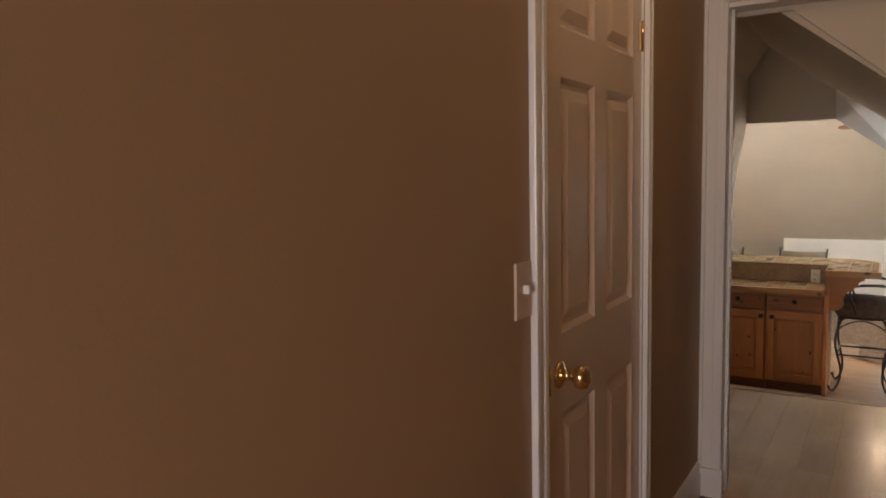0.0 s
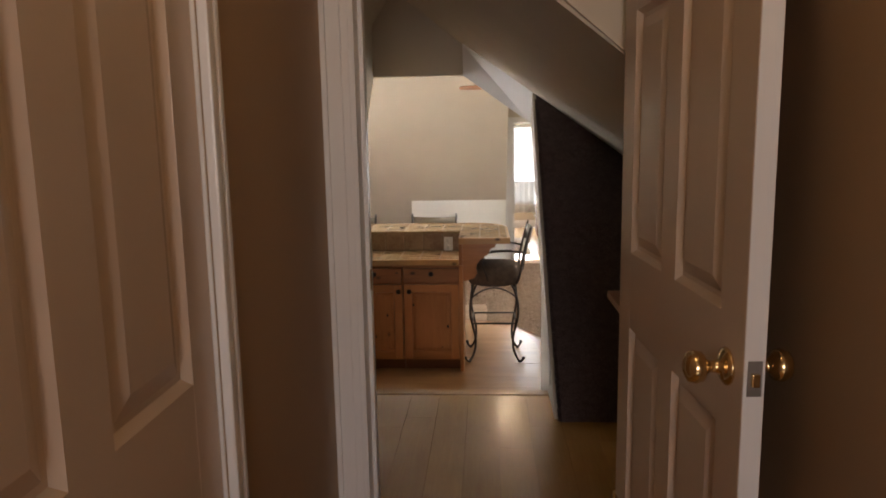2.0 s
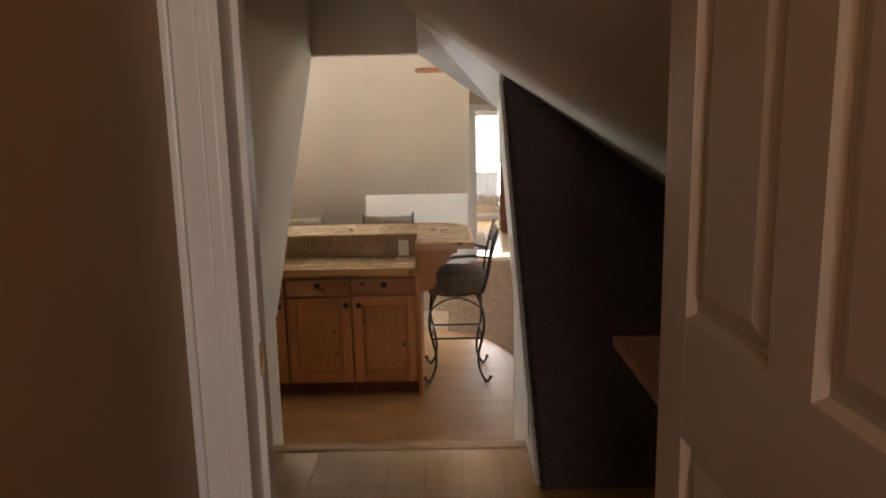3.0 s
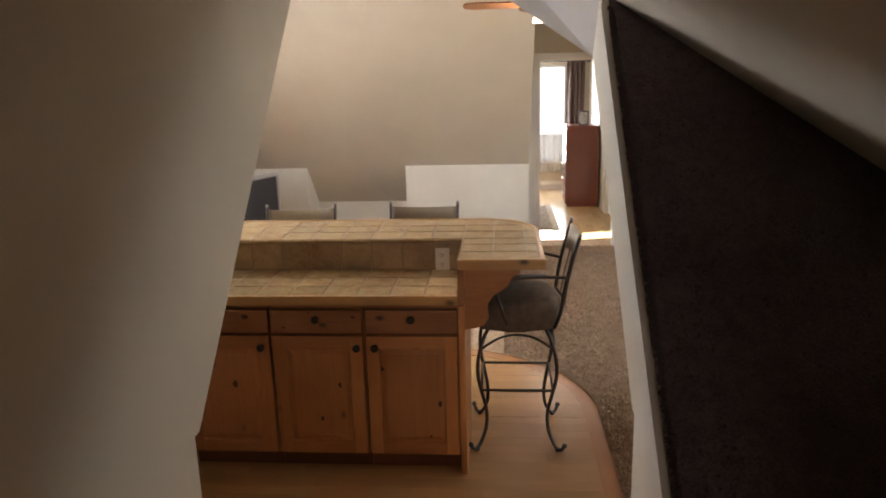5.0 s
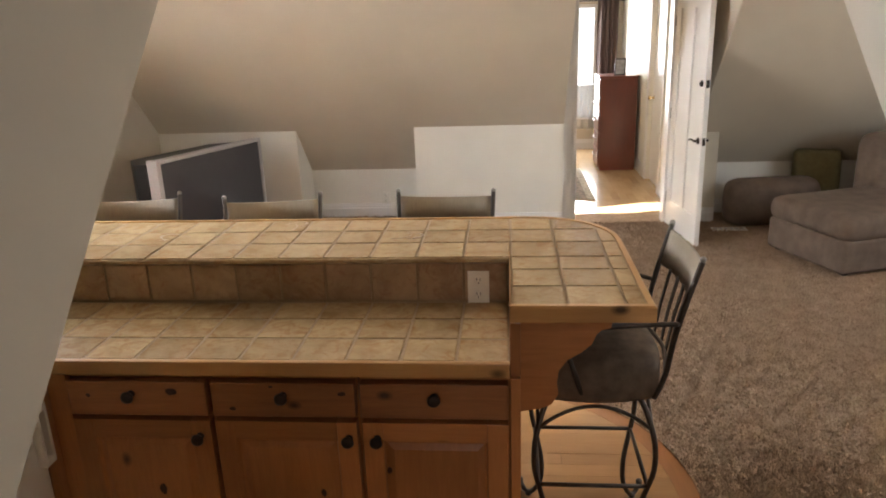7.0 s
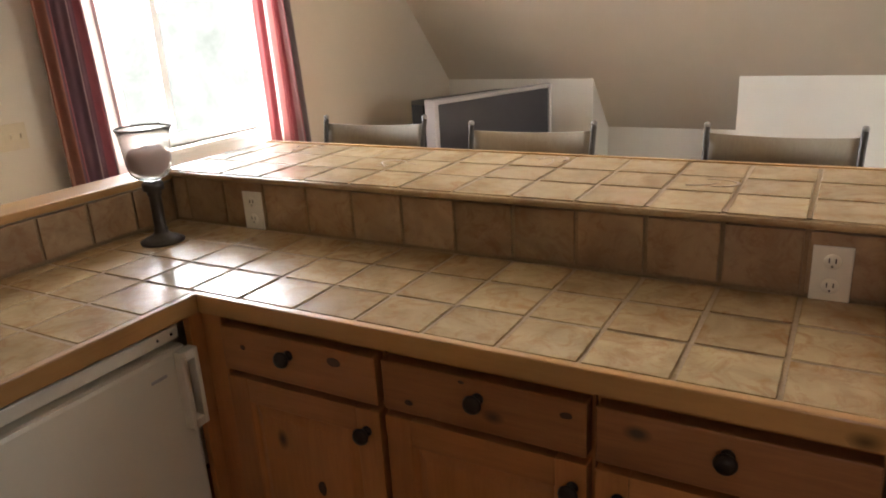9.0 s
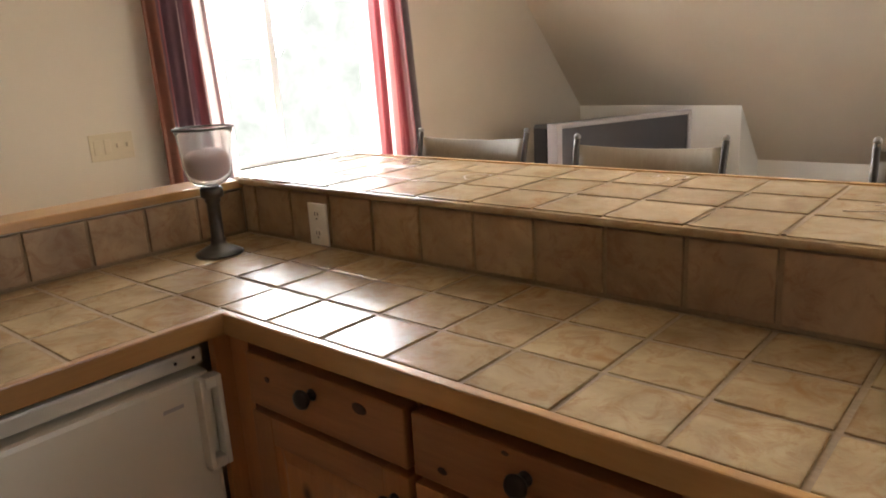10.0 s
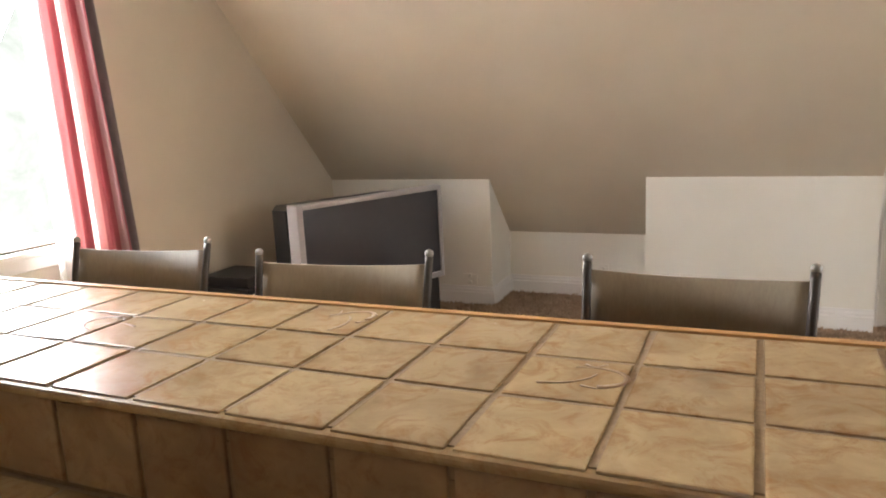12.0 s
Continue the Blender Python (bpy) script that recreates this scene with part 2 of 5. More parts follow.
def boxed(*args, bevel=0.0):
    return box(bmesh.new(), *args, bevel=bevel)


def prism(bm, pts, axis, a, b):
    """A flat outline swept from a to b along an axis; outline given in the other two axes, in order."""
    def place(p, s):
        v = list(p)
        v.insert(axis, s)
        return v
    lo = [bm.verts.new(place(p, a)) for p in pts]
    hi = [bm.verts.new(place(p, b)) for p in pts]
    n = len(pts)
    bm.faces.new(lo)
    bm.faces.new(hi)
    for i in range(n):
        bm.faces.new((lo[i], lo[(i + 1) % n], hi[(i + 1) % n], hi[i]))
    bmesh.ops.recalc_face_normals(bm, faces=bm.faces)
    return bm


def slab(bm, corners, offset):
    """A plate: corners in space, thickened by an offset vector."""
    lo = [bm.verts.new(c) for c in corners]
    hi = [bm.verts.new(Vector(c) + Vector(offset)) for c in corners]
    n = len(lo)
    bm.faces.new(lo)
    bm.faces.new(hi)
    for i in range(n):
        bm.faces.new((lo[i], lo[(i + 1) % n], hi[(i + 1) % n], hi[i]))
    bmesh.ops.recalc_face_normals(bm, faces=bm.faces)
    return bm


def tube(bm, pts, r, sides=8, taper=None):
    pts = [Vector(p) for p in pts]
    rings = []
    for i, p in enumerate(pts):
        d = (pts[min(i + 1, len(pts) - 1)] - pts[max(i - 1, 0)]).normalized()
        u = d.orthogonal().normalized() if i == 0 else (u - d * u.dot(d)).normalized()
        w = d.cross(u)
        rr = r if taper is None else r + (taper - r) * i / (len(pts) - 1)
        rings.append([bm.verts.new(p + (u * math.cos(a) + w * math.sin(a)) * rr) for a in (2 * math.pi * k / sides for k in range(sides))])
    for a, b in zip(rings, rings[1:]):
        for k in range(sides):
            bm.faces.new((a[k], a[(k + 1) % sides], b[(k + 1) % sides], b[k])).smooth = True
    bm.faces.new(rings[0][::-1])
    bm.faces.new(rings[-1])
    return bm


def smooth_path(pts, steps=6):
    """A soft curve through points."""
    pts = [Vector(p) for p in pts]
    out = []
    for i in range(len(pts) - 1):
        p0, p1, p2, p3 = pts[max(i - 1, 0)], pts[i], pts[i + 1], pts[min(i + 2, len(pts) - 1)]
        for k in range(steps):
            t = k / steps
            out.append(0.5 * (2 * p1 + (p2 - p0) * t + (2 * p0 - 5 * p1 + 4 * p2 - p3) * t * t + (3 * p1 - p0 - 3 * p2 + p3) * t ** 3))
    return out + [pts[-1]]


def lathe(bm, profile, centre=(0, 0, 0), sides=24, axis="z"):
    c = Vector(centre)
    rings = []
    for r, h in profile:
        ring = []
        for k in range(sides):
            a = 2 * math.pi * k / sides
            if axis == "z":
                o = Vector((r * math.cos(a), r * math.sin(a), h))
            elif axis == "y":
                o = Vector((r * math.cos(a), h, r * math.sin(a)))
            else:
                o = Vector((h, r * math.cos(a), r * math.sin(a)))
            ring.append(bm.verts.new(c + o))
        rings.append(ring)
    for a, b in zip(rings, rings[1:]):
        for k in range(sides):
            bm.faces.new((a[k], a[(k + 1) % sides], b[(k + 1) % sides], b[k])).smooth = True
    for ring in (rings[0], rings[-1]):
        bm.faces.new(ring)
    bmesh.ops.recalc_face_normals(bm, faces=bm.faces)
    return bm


def mesh_of(name, bm, mat):
    bmesh.ops.recalc_face_normals(bm, faces=bm.faces)
    me = bpy.data.meshes.new(name)
    bm.to_mesh(me)
    bm.free()
    me.materials.append(mat)
    return me


def thing(name, bm, mat, label, category, group="", kind=""):
    return tagged(new(name, mesh_of(name, bm, mat)), label, category, group, kind)


def hub(name, place, label, category, group="", kind=""):
    """An empty at a thing's base that carries its parts, whose meshes are in world places."""
    ob = new(name)
    ob.location = place
    return tagged(ob, label, category, group, kind)


def root_of(ob):
    m = Matrix.Identity(4)
    while ob:
        m = ob.matrix_basis @ m
        ob = ob.parent
    return m


def part(name, bm, mat, parent, label=""):
    """One mesh, given in world places, under a thing or a part."""
    ob = new(name, mesh_of(name, bm, mat))
    ob.parent = parent
    ob.matrix_basis = root_of(parent).inverted()
    if label:
        ob["label"] = label
    return ob


def structure(name, bm, mat, label, category):
    return thing(name, bm, mat, label, category, kind="structure")

# ---- the large structure ----
HALL = 0.58           # height of the hall floor above the living-room floor
WEST = -3.47          # inner face of the window gable
EAST = 4.20
NEAR, FAR = 5.25, 11.40   # low walls of the living room
KNEE = 0.97
LX, RX = -0.82, 0.315      # sides of the stair passage


def under(y):
    """Height of the near sloping ceiling, seen from the living room."""
    return 1.0 + 1.02 * (y - 5.28)


def under_east(y):
    """Height of the underside of that slope beside the steps."""
    return 1.08 + 0.90 * (y - 5.28)


def ramp_top(y):
    """Height of the carpeted upper side of that slope, seen from the hall."""
    return HALL + 0.92 * (y - 4.36)


def far_slope(y):
    return 0.94 + 1.05 * (FAR - y)


def hall_roof(x):
    return 2.41 - 0.79 * x


TOPZ = 3.05

# floors
bm = bmesh.new()
box(bm, -0.60, 0.62, -1.80, 3.14, HALL - 0.12, HALL - 0.012)
box(bm, LX - 0.02, 2.55, 3.14, 4.72, HALL - 0.12, HALL - 0.012)
structure("floor_hall", bm, M_TOE, "pale maple plank floor of the raised hall", "floor")
bm = bmesh.new()
box(bm, WEST - 0.2, EAST + 0.2, 4.74, 12.0, -0.15, -0.012)
structure("floor_base", bm, M_TOE, "sub-floor under kitchen boards and carpet", "floor")

# hall walls
bm = bmesh.new()
box(bm, -0.54, -0.42, -1.80, 1.478, HALL - 0.1, 3.10)
box(bm, -0.54, -0.42, 2.240, 3.07, HALL - 0.1, 3.10)
box(bm, -0.54, -0.42, 1.478, 2.240, 2.62, 3.10)
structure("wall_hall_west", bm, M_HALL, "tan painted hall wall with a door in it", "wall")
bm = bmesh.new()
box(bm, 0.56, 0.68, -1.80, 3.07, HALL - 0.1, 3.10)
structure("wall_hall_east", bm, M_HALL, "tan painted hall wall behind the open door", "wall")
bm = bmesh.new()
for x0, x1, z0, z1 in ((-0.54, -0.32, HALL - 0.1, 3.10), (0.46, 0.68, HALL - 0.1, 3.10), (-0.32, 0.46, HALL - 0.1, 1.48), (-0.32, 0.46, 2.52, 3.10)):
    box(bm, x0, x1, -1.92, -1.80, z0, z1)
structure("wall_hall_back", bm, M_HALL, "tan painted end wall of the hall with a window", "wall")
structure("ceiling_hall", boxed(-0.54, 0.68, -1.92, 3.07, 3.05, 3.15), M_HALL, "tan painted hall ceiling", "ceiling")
bm = bmesh.new()
box(bm, -1.00, -0.345, 3.07, 3.19, HALL - 0.1, 3.10)
box(bm, 0.415, 2.70, 3.07, 3.19, HALL - 0.1, 3.10)
box(bm, -0.345, 0.415, 3.07, 3.19, 2.575, 3.10)
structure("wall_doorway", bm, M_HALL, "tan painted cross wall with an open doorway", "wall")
bm = prism(bmesh.new(), [(-0.9, 2.54), (-0.12, 2.54), (0.41, 2.09), (2.60, 0.40), (2.60, 3.10), (-0.9, 3.10)], 1, 3.192, 3.23)
structure("wall_rake", bm, M_WALL, "painted wall piece with a raking lower edge", "wall")

# passage after the doorway
bm = prism(bmesh.new(), [(3.23, -0.1), (NEAR, -0.1), (NEAR, under(5.28)), (5.28, under(5.28)), (6.57, under(6.57)), (6.57, 3.10), (3.23, 3.10)], 0, LX - 0.14, LX)
structure("wall_passage_west", bm, M_WALL, "beige painted wall beside the steps with a raking end", "wall")
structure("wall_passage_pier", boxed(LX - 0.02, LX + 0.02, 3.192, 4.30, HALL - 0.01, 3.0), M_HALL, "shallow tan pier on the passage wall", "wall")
bm = prism(bmesh.new(), [(LX - 0.1, 2.32), (-0.15, 2.32), (-0.15, hall_roof(-0.15)), (-0.66, hall_roof(-0.66)), (LX - 0.1, 2.70)], 1, 6.58, 6.70)
structure("wall_header", bm, M_WALL, "painted gable piece over the passage", "wall")
ya, yb = 4.36 + (hall_roof(-0.15) - HALL) / 0.92, 4.36 + (hall_roof(RX) - HALL) / 0.92
lo_a, lo_b = 5.28 + (2.31 - 1.0) / 1.02, 5.28 + (1.96 - 1.08) / 0.90
bm = slab(bmesh.new(), [(-0.16, ya, hall_roof(-0.15)), (RX + 0.005, yb, hall_roof(RX)), (RX + 0.005, lo_b, 1.955), (-0.16, lo_a, 2.315)], (0.02, 0.10, 0.06))
structure("wall_reveal_top", bm, M_TRIM, "pale painted slanting reveal of the opening", "wall")

# hall roof slopes
x_end = 2.5
vy = [(x, 4.36 + (hall_roof(x) - HALL) / 0.92) for x in (-0.66, x_end)]
bm = slab(bmesh.new(), [(-0.66, 3.21, hall_roof(-0.66)), (-0.66, 6.75, hall_roof(-0.66)), (-0.12, vy[0][1] - 0.25, hall_roof(-0.12)), (x_end, vy[1][1] + 0.02, hall_roof(x_end)), (x_end, 3.21, hall_roof(x_end))], (0.05, 0, 0.10))
structure("ceiling_hall_slope_east", bm, M_WALL, "beige sloping ceiling over the stair passage", "ceiling")
bm = slab(bmesh.new(), [(-0.66, 3.21, hall_roof(-0.66)), (-0.66, 6.70, hall_roof(-0.66)), (LX - 0.02, 6.70, 2.66), (LX - 0.02, 3.21, 2.66)], (-0.05, 0, 0.10))
structure("ceiling_hall_slope_west", bm, M_WALL, "beige sloping ceiling piece on the wall side", "ceiling")

structure("ceiling_passage_closing", boxed(-1.60, 2.60, 3.20, 7.20, 3.25, 3.30), M_WALL, "plain boarding above the stair passage", "ceiling")

# near slope of the living room: one solid with a carpeted back, east of the passage
bm = prism(bmesh.new(), [(4.36, -0.1), (4.36, HALL - 0.02), (6.50, ramp_top(6.50) - 0.012), (6.70, 2.50), (6.62, under_east(6.62)), (5.28, under_east(5.28)), (NEAR, under_east(5.28)), (NEAR, -0.1)], 0, RX, RX + 0.03)
structure("wall_passage_east", bm, M_WALL, "beige painted reveal of the slope beside the steps", "wall")
bm = prism(bmesh.new(), [(4.36, -0.1), (4.36, HALL - 0.02), (6.30, ramp_top(6.30) - 0.02), (8.10, 4.1), (8.10, under_east(8.10)), (5.28, under_east(5.28)), (NEAR, under_east(5.28)), (NEAR, -0.1)], 0, RX + 0.03, EAST)
structure("ceiling_near_east", bm, M_WALL, "beige sloping ceiling of the living room", "ceiling")
bm = prism(bmesh.new(), [(6.70, under(6.70)), (8.10, under(8.10)), (8.10, 4.2), (6.70, 3.2)], 0, LX - 0.13, RX + 0.03)
structure("ceiling_near_middle", bm, M_WALL, "beige sloping ceiling over the opening", "ceiling")
bm = prism(bmesh.new(), [(5.0, -0.1), (NEAR, -0.1), (NEAR, under(5.28)), (5.28, under(5.28)), (8.10, under(8.10)), (8.10, 4.2), (5.0, 1.1)], 0, WEST - 0.1, LX - 0.14)
structure("ceiling_near_west", bm, M_WALL, "beige sloping ceiling beside the kitchen", "ceiling")
bm = slab(bmesh.new(), [(RX + 0.022, 4.345, HALL), (x_end, 4.345, HALL), (x_end, 6.35, ramp_top(6.35)), (RX + 0.022, 6.35, ramp_top(6.35))], (0, 0.01, -0.012))
thing("carpet_ramp", bm, M_BLACK, "black-brown carpet on the sloping back of the ceiling", "carpet", kind="structure")
# strip a little paler than the wall, just proud of it, below the carpet
bm = prism(bmesh.new(), [(4.62, ramp_top(4.62) - 0.16), (6.05, ramp_top(6.05) - 0.16), (6.05, ramp_top(6.05) - 0.012), (4.62, ramp_top(4.62) - 0.012)], 0, RX - 0.005, RX + 0.001)
structure("trim_ramp_edge", bm, M_STRIP, "strip paler than the wall along the carpeted slope", "trim")
structure("wall_east_closing", boxed(2.50, 2.60, 3.19, 6.3, HALL - 0.1, 3.1), M_WALL, "painted end wall of the eaves space", "wall")

# far slope, low walls and dormer
DX0, DX1 = 0.28, 1.46
bm = bmesh.new()
prism(bm, [(FAR, far_slope(FAR)), (8.40, far_slope(8.40)), (8.40, 4.3), (FAR + 0.2, far_slope(FAR) + 0.1)], 0, WEST - 0.1, -2.155)
prism(bm, [(11.83, far_slope(11.83)), (8.40, far_slope(8.40)), (8.40, 4.3), (12.0, 0.7)], 0, -2.155, -1.06)
prism(bm, [(FAR, far_slope(FAR)), (8.40, far_slope(8.40)), (8.40, 4.3), (FAR + 0.2, far_slope(FAR) + 0.1)], 0, -1.06, DX0)
structure("ceiling_far_west", bm, M_WALL, "beige sloping ceiling falling to the low wall", "ceiling")
bm = prism(bmesh.new(), [(11.82, far_slope(11.82)), (8.40, far_slope(8.40)), (8.40, 4.3), (12.0, 0.7)], 0, DX1, EAST + 0.1)
structure("ceiling_far_east", bm, M_WALL, "grey-beige sloping ceiling behind the sofa", "ceiling")
bm = bmesh.new()
box(bm, WEST - 0.1, EAST + 0.1, 7.9, 8.6, 3.70, 3.85)
structure("ceiling_ridge", bm, M_WALL, "beige strip of ceiling at the ridge", "ceiling")
bm = bmesh.new()
box(bm, DX0, DX1, 8.40, 11.50, 3.25, 3.35)
structure("ceiling_dormer", bm, M_WALL, "flat ceiling of the dormer", "ceiling")
bm = bmesh.new()
box(bm, WEST - 0.1, -2.155, FAR, FAR + 0.10, -0.02, far_slope(FAR) - 0.001)
box(bm, -2.255, -2.155, FAR + 0.10, 11.83, -0.02, far_slope(FAR) - 0.002)
structure("wall_knee_west", bm, M_KNEE, "cream low wall beside the television", "wall")
structure("wall_knee_low", boxed(-2.155, -1.06, 11.83, 11.93, -0.02, far_slope(11.83)), M_KNEE, "cream low wall in the recess", "wall")
bm = bmesh.new()
box(bm, -1.06, DX0, FAR - 0.012, FAR + 0.10, -0.02, far_slope(FAR) + 0.012)
box(bm, -1.06, -0.96, FAR + 0.10, 11.83, -0.02, far_slope(FAR))
structure("wall_knee_white", bm, M_KNEE, "white boxed low wall beside the bedroom doorway", "wall")
structure("wall_knee_east", boxed(DX1, EAST, 11.82, 11.92, -0.02, far_slope(11.82)), M_KNEE, "cream low wall behind the sofa", "wall")
bm = prism(bmesh.new(), [(8.40, far_slope(8.40) + 0.012), (11.50, far_slope(11.50) + 0.012), (11.50, 3.3), (8.40, 4.2)], 0, DX0 - 0.08, DX0 + 0.002)
structure("wall_dormer_west", bm, M_WALL, "triangular dormer cheek", "wall")
bm = prism(bmesh.new(), [(8.40, far_slope(8.40) + 0.012), (11.82, far_slope(11.82) + 0.012), (11.82, 3.3), (8.40, 4.2)], 0, DX1 - 0.002, DX1 + 0.08)
structure("wall_dormer_east", bm, M_WALL, "warm beige triangular dormer cheek", "wall")

# wall with the bedroom doorway
BD0, BD1, BDT = 0.39, 1.22, 2.02
bm = bmesh.new()
box(bm, DX0, BD0, 11.50, 11.62, -0.02, 3.3)
box(bm, DX1 + 0.2, 2.6, 11.93, 12.03, -0.02, 3.3)
box(bm, BD1, DX1 + 0.2, 11.50, 11.62, -0.02, 3.3)
box(bm, BD0, BD1, 11.50, 11.62, BDT, 3.3)
structure("wall_bedroom_doorway", bm, M_WALL, "beige wall with an open bedroom doorway", "wall")
structure("wall_dormer_side", boxed(DX0 - 0.08, DX0 - 0.001, FAR + 0.10, 11.62, -0.02, far_slope(FAR) - 0.003), M_KNEE, "short return beside the doorway", "wall")

# gable walls
WY0, WY1, WZ0, WZ1 = 7.90, 9.20, 0.90, 2.78
bm = bmesh.new()
for y0, y1, z0, z1 in ((4.9, WY0, -0.1, 4.2), (WY1, 12.0, -0.1, 4.2), (WY0, WY1, -0.1, WZ0), (WY0, WY1, WZ1, 4.2)):
    box(bm, WEST - 0.16, WEST, y0, y1, z0, z1)
structure("wall_gable_west", bm, M_WALL, "cream gable wall with the curtained window", "wall")
# assumed opening out of view, made for the east fill lamp
EY0, EY1 = 7.5, 9.1
bm = bmesh.new()
for y0, y1, z0, z1 in ((4.9, EY0, -0.1, 4.2), (EY1, 12.0, -0.1, 4.2), (EY0, EY1, -0.1, 0.9), (EY0, EY1, 2.2, 4.2)):
    box(bm, EAST, EAST + 0.16, y0, y1, z0, z1)
structure("wall_gable_east", bm, M_WALL, "cream gable wall with an added, unseen opening", "wall")

# steps
for i in range(2):
    z = HALL - 0.193 * (i + 1)
    bm = boxed(LX, RX, 4.74 + 0.26 * i, 4.74 + 0.26 * (i + 1) + 0.02, -0.01, z, bevel=0.008)
    structure("step", bm, M_OAKX, "oak step down to the kitchen", "step")
structure("step_nosing", boxed(LX, RX, 4.685, 4.755, HALL - 0.03, HALL + 0.004, bevel=0.008), M_EDGE, "oak nosing at the edge of the hall floor", "trim")
structure("step_riser", boxed(LX, RX, 4.72, 4.74, -0.01, HALL - 0.03), M_OAKX, "oak riser under the hall floor", "step")

# bedroom shell
bm = bmesh.new()
BW0, BW1 = 0.10, 1.06
box(bm, -1.2, BW0, 15.60, 15.72, -0.02, 2.5)
box(bm, BW1, 1.60, 15.60, 15.72, -0.02, 2.5)
box(bm, BW0, BW1, 15.60, 15.72, 2.02, 2.5)
box(bm, BW0, BW1, 15.60, 15.72, -0.02, 0.46)
structure("wall_bedroom_north", bm, M_WALL, "cream bedroom wall with a bright window", "wall")
bm = boxed(-1.32, -1.2, 12.03, 15.72, -0.02, 2.5)
box(bm, -1.32, -1.2, 11.62, 12.03, 0.85, 2.5)
structure("wall_bedroom_west", bm, M_WALL, "cream bedroom wall", "wall")
bm = bmesh.new()
box(bm, 1.40, 1.58, 11.62, 12.72, -0.02, 2.5)
box(bm, 1.40, 1.58, 13.45, 15.72, -0.02, 2.5)
box(bm, 1.40, 1.58, 12.72, 13.45, 2.02, 2.5)
structure("wall_bedroom_east", bm, M_KNEE, "cream bedroom wall with a door", "wall")
structure("ceiling_bedroom", boxed(-1.32, 1.60, 11.62, 15.72, 2.45, 2.55), M_WALL, "cream bedroom ceiling", "ceiling")
structure("wall_bedroom_south", boxed(-1.32, DX0 - 0.08, 11.93, 12.03, -0.02, 2.5), M_WALL, "cream bedroom wall", "wall")
structure("floor_bedroom_base", boxed(-1.32, 1.60, 11.50, 15.72, -0.15, -0.012), M_TOE, "sub-floor under the bedroom boards", "floor")

# outside
m_out, n_, l_, b_ = material("bright_foliage_distance")
v_ = mapped(n_, l_, (1, 1, 1))
f_ = noise_node(n_, l_, v_, 1.1, 8, 0.72, 0.4)
c_ = ramp(n_, l_, f_, ((0.36, (0.70, 0.74, 0.68)), (0.48, (0.86, 0.89, 0.84)), (0.62, (1.0, 1.0, 0.98))))
b_.inputs["Base Color"].default_value = (0, 0, 0, 1)
l_.new(c_, b_.inputs["Emission Color"])
b_.inputs["Emission Strength"].default_value = 0.150
thing("backdrop", boxed(-14.1, -14.0, -4.0, 22.0, -6.0, 9.0), m_out, "blown-out garden trees and sky outside the window", "backdrop", kind="structure")
m_day, n_, l_, b_ = material("white_daylight")
b_.inputs["Base Color"].default_value = (0, 0, 0, 1)
b_.inputs["Emission Color"].default_value = (1.0, 0.99, 0.96, 1)
b_.inputs["Emission Strength"].default_value = 0.28
thing("backdrop_north", boxed(-12.0, 14.0, 26.0, 26.1, -6.0, 9.0), m_day, "blown-out daylight outside the bedroom window", "backdrop", kind="structure")
thing("backdrop_east", boxed(14.0, 14.1, -4.0, 22.0, -6.0, 9.0), m_out, "bright backdrop outside the added east opening", "backdrop", kind="structure")

# ---- doors and trim of the hall ----


def panel_door(name, width, height, thick, paint_mat, label, edge_mat=None, lift=0.0, stile=0.105):
    """A six-panel door, hinge edge on x = 0, faces on y = 0 and y = thick, base on z = 0."""
    door = hub(name, (0, 0, 0), label, "door")
    s, m = stile, 0.095
    rails = ((0.0, 0.215), (0.765 + lift, 0.962 + lift), (1.56 + lift, 1.672 + lift), (height - 0.11, height))
    bm = bmesh.new()
    box(bm, 0, s, 0, thick, 0, height, bevel=0.002)
    box(bm, width - s, width, 0, thick, 0, height, bevel=0.002)
    for z0, z1 in rails:
        box(bm, s - 0.001, width - s + 0.001, 0.0005, thick - 0.0005, z0, z1)
    mid = (width - m) / 2
    for (a0, a1), (b0, b1) in zip(rails, rails[1:]):
        box(bm, mid, mid + m, 0.0005, thick - 0.0005, a1 - 0.001, b0 + 0.001)
    part("frame", bm, paint_mat, door)
    for (a0, a1), (b0, b1) in zip(rails, rails[1:]):
        for x0, x1 in ((s, mid), (mid + m, width - s)):
            bm = bmesh.new()
            for side in (0, 1):
                y_in = 0.013 if side == 0 else thick - 0.013
                y_out = 0.003 if side == 0 else thick - 0.003
                sets = []
                for inset, y in ((0.0, 0.001 if side == 0 else thick - 0.001), (0.012, y_in), (0.022, y_in), (0.050, y_out)):
                    sets.append([bm.verts.new((x, y, z)) for x, z in ((x0 + inset, a1 + inset), (x1 - inset, a1 + inset), (x1 - inset, b0 - inset), (x0 + inset, b0 - inset))])
                for p, q in zip(sets, sets[1:]):
                    for k in range(4):
                        bm.faces.new((p[k], p[(k + 1) % 4], q[(k + 1) % 4], q[k]))
                bm.faces.new(sets[-1])
            part("panel", bm, paint_mat, door)
    if edge_mat:
        part("door_edge", boxed(width, width + 0.002, 0.001, thick - 0.001, 0.002, height - 0.002), edge_mat, door, "white painted door edge")
    return door


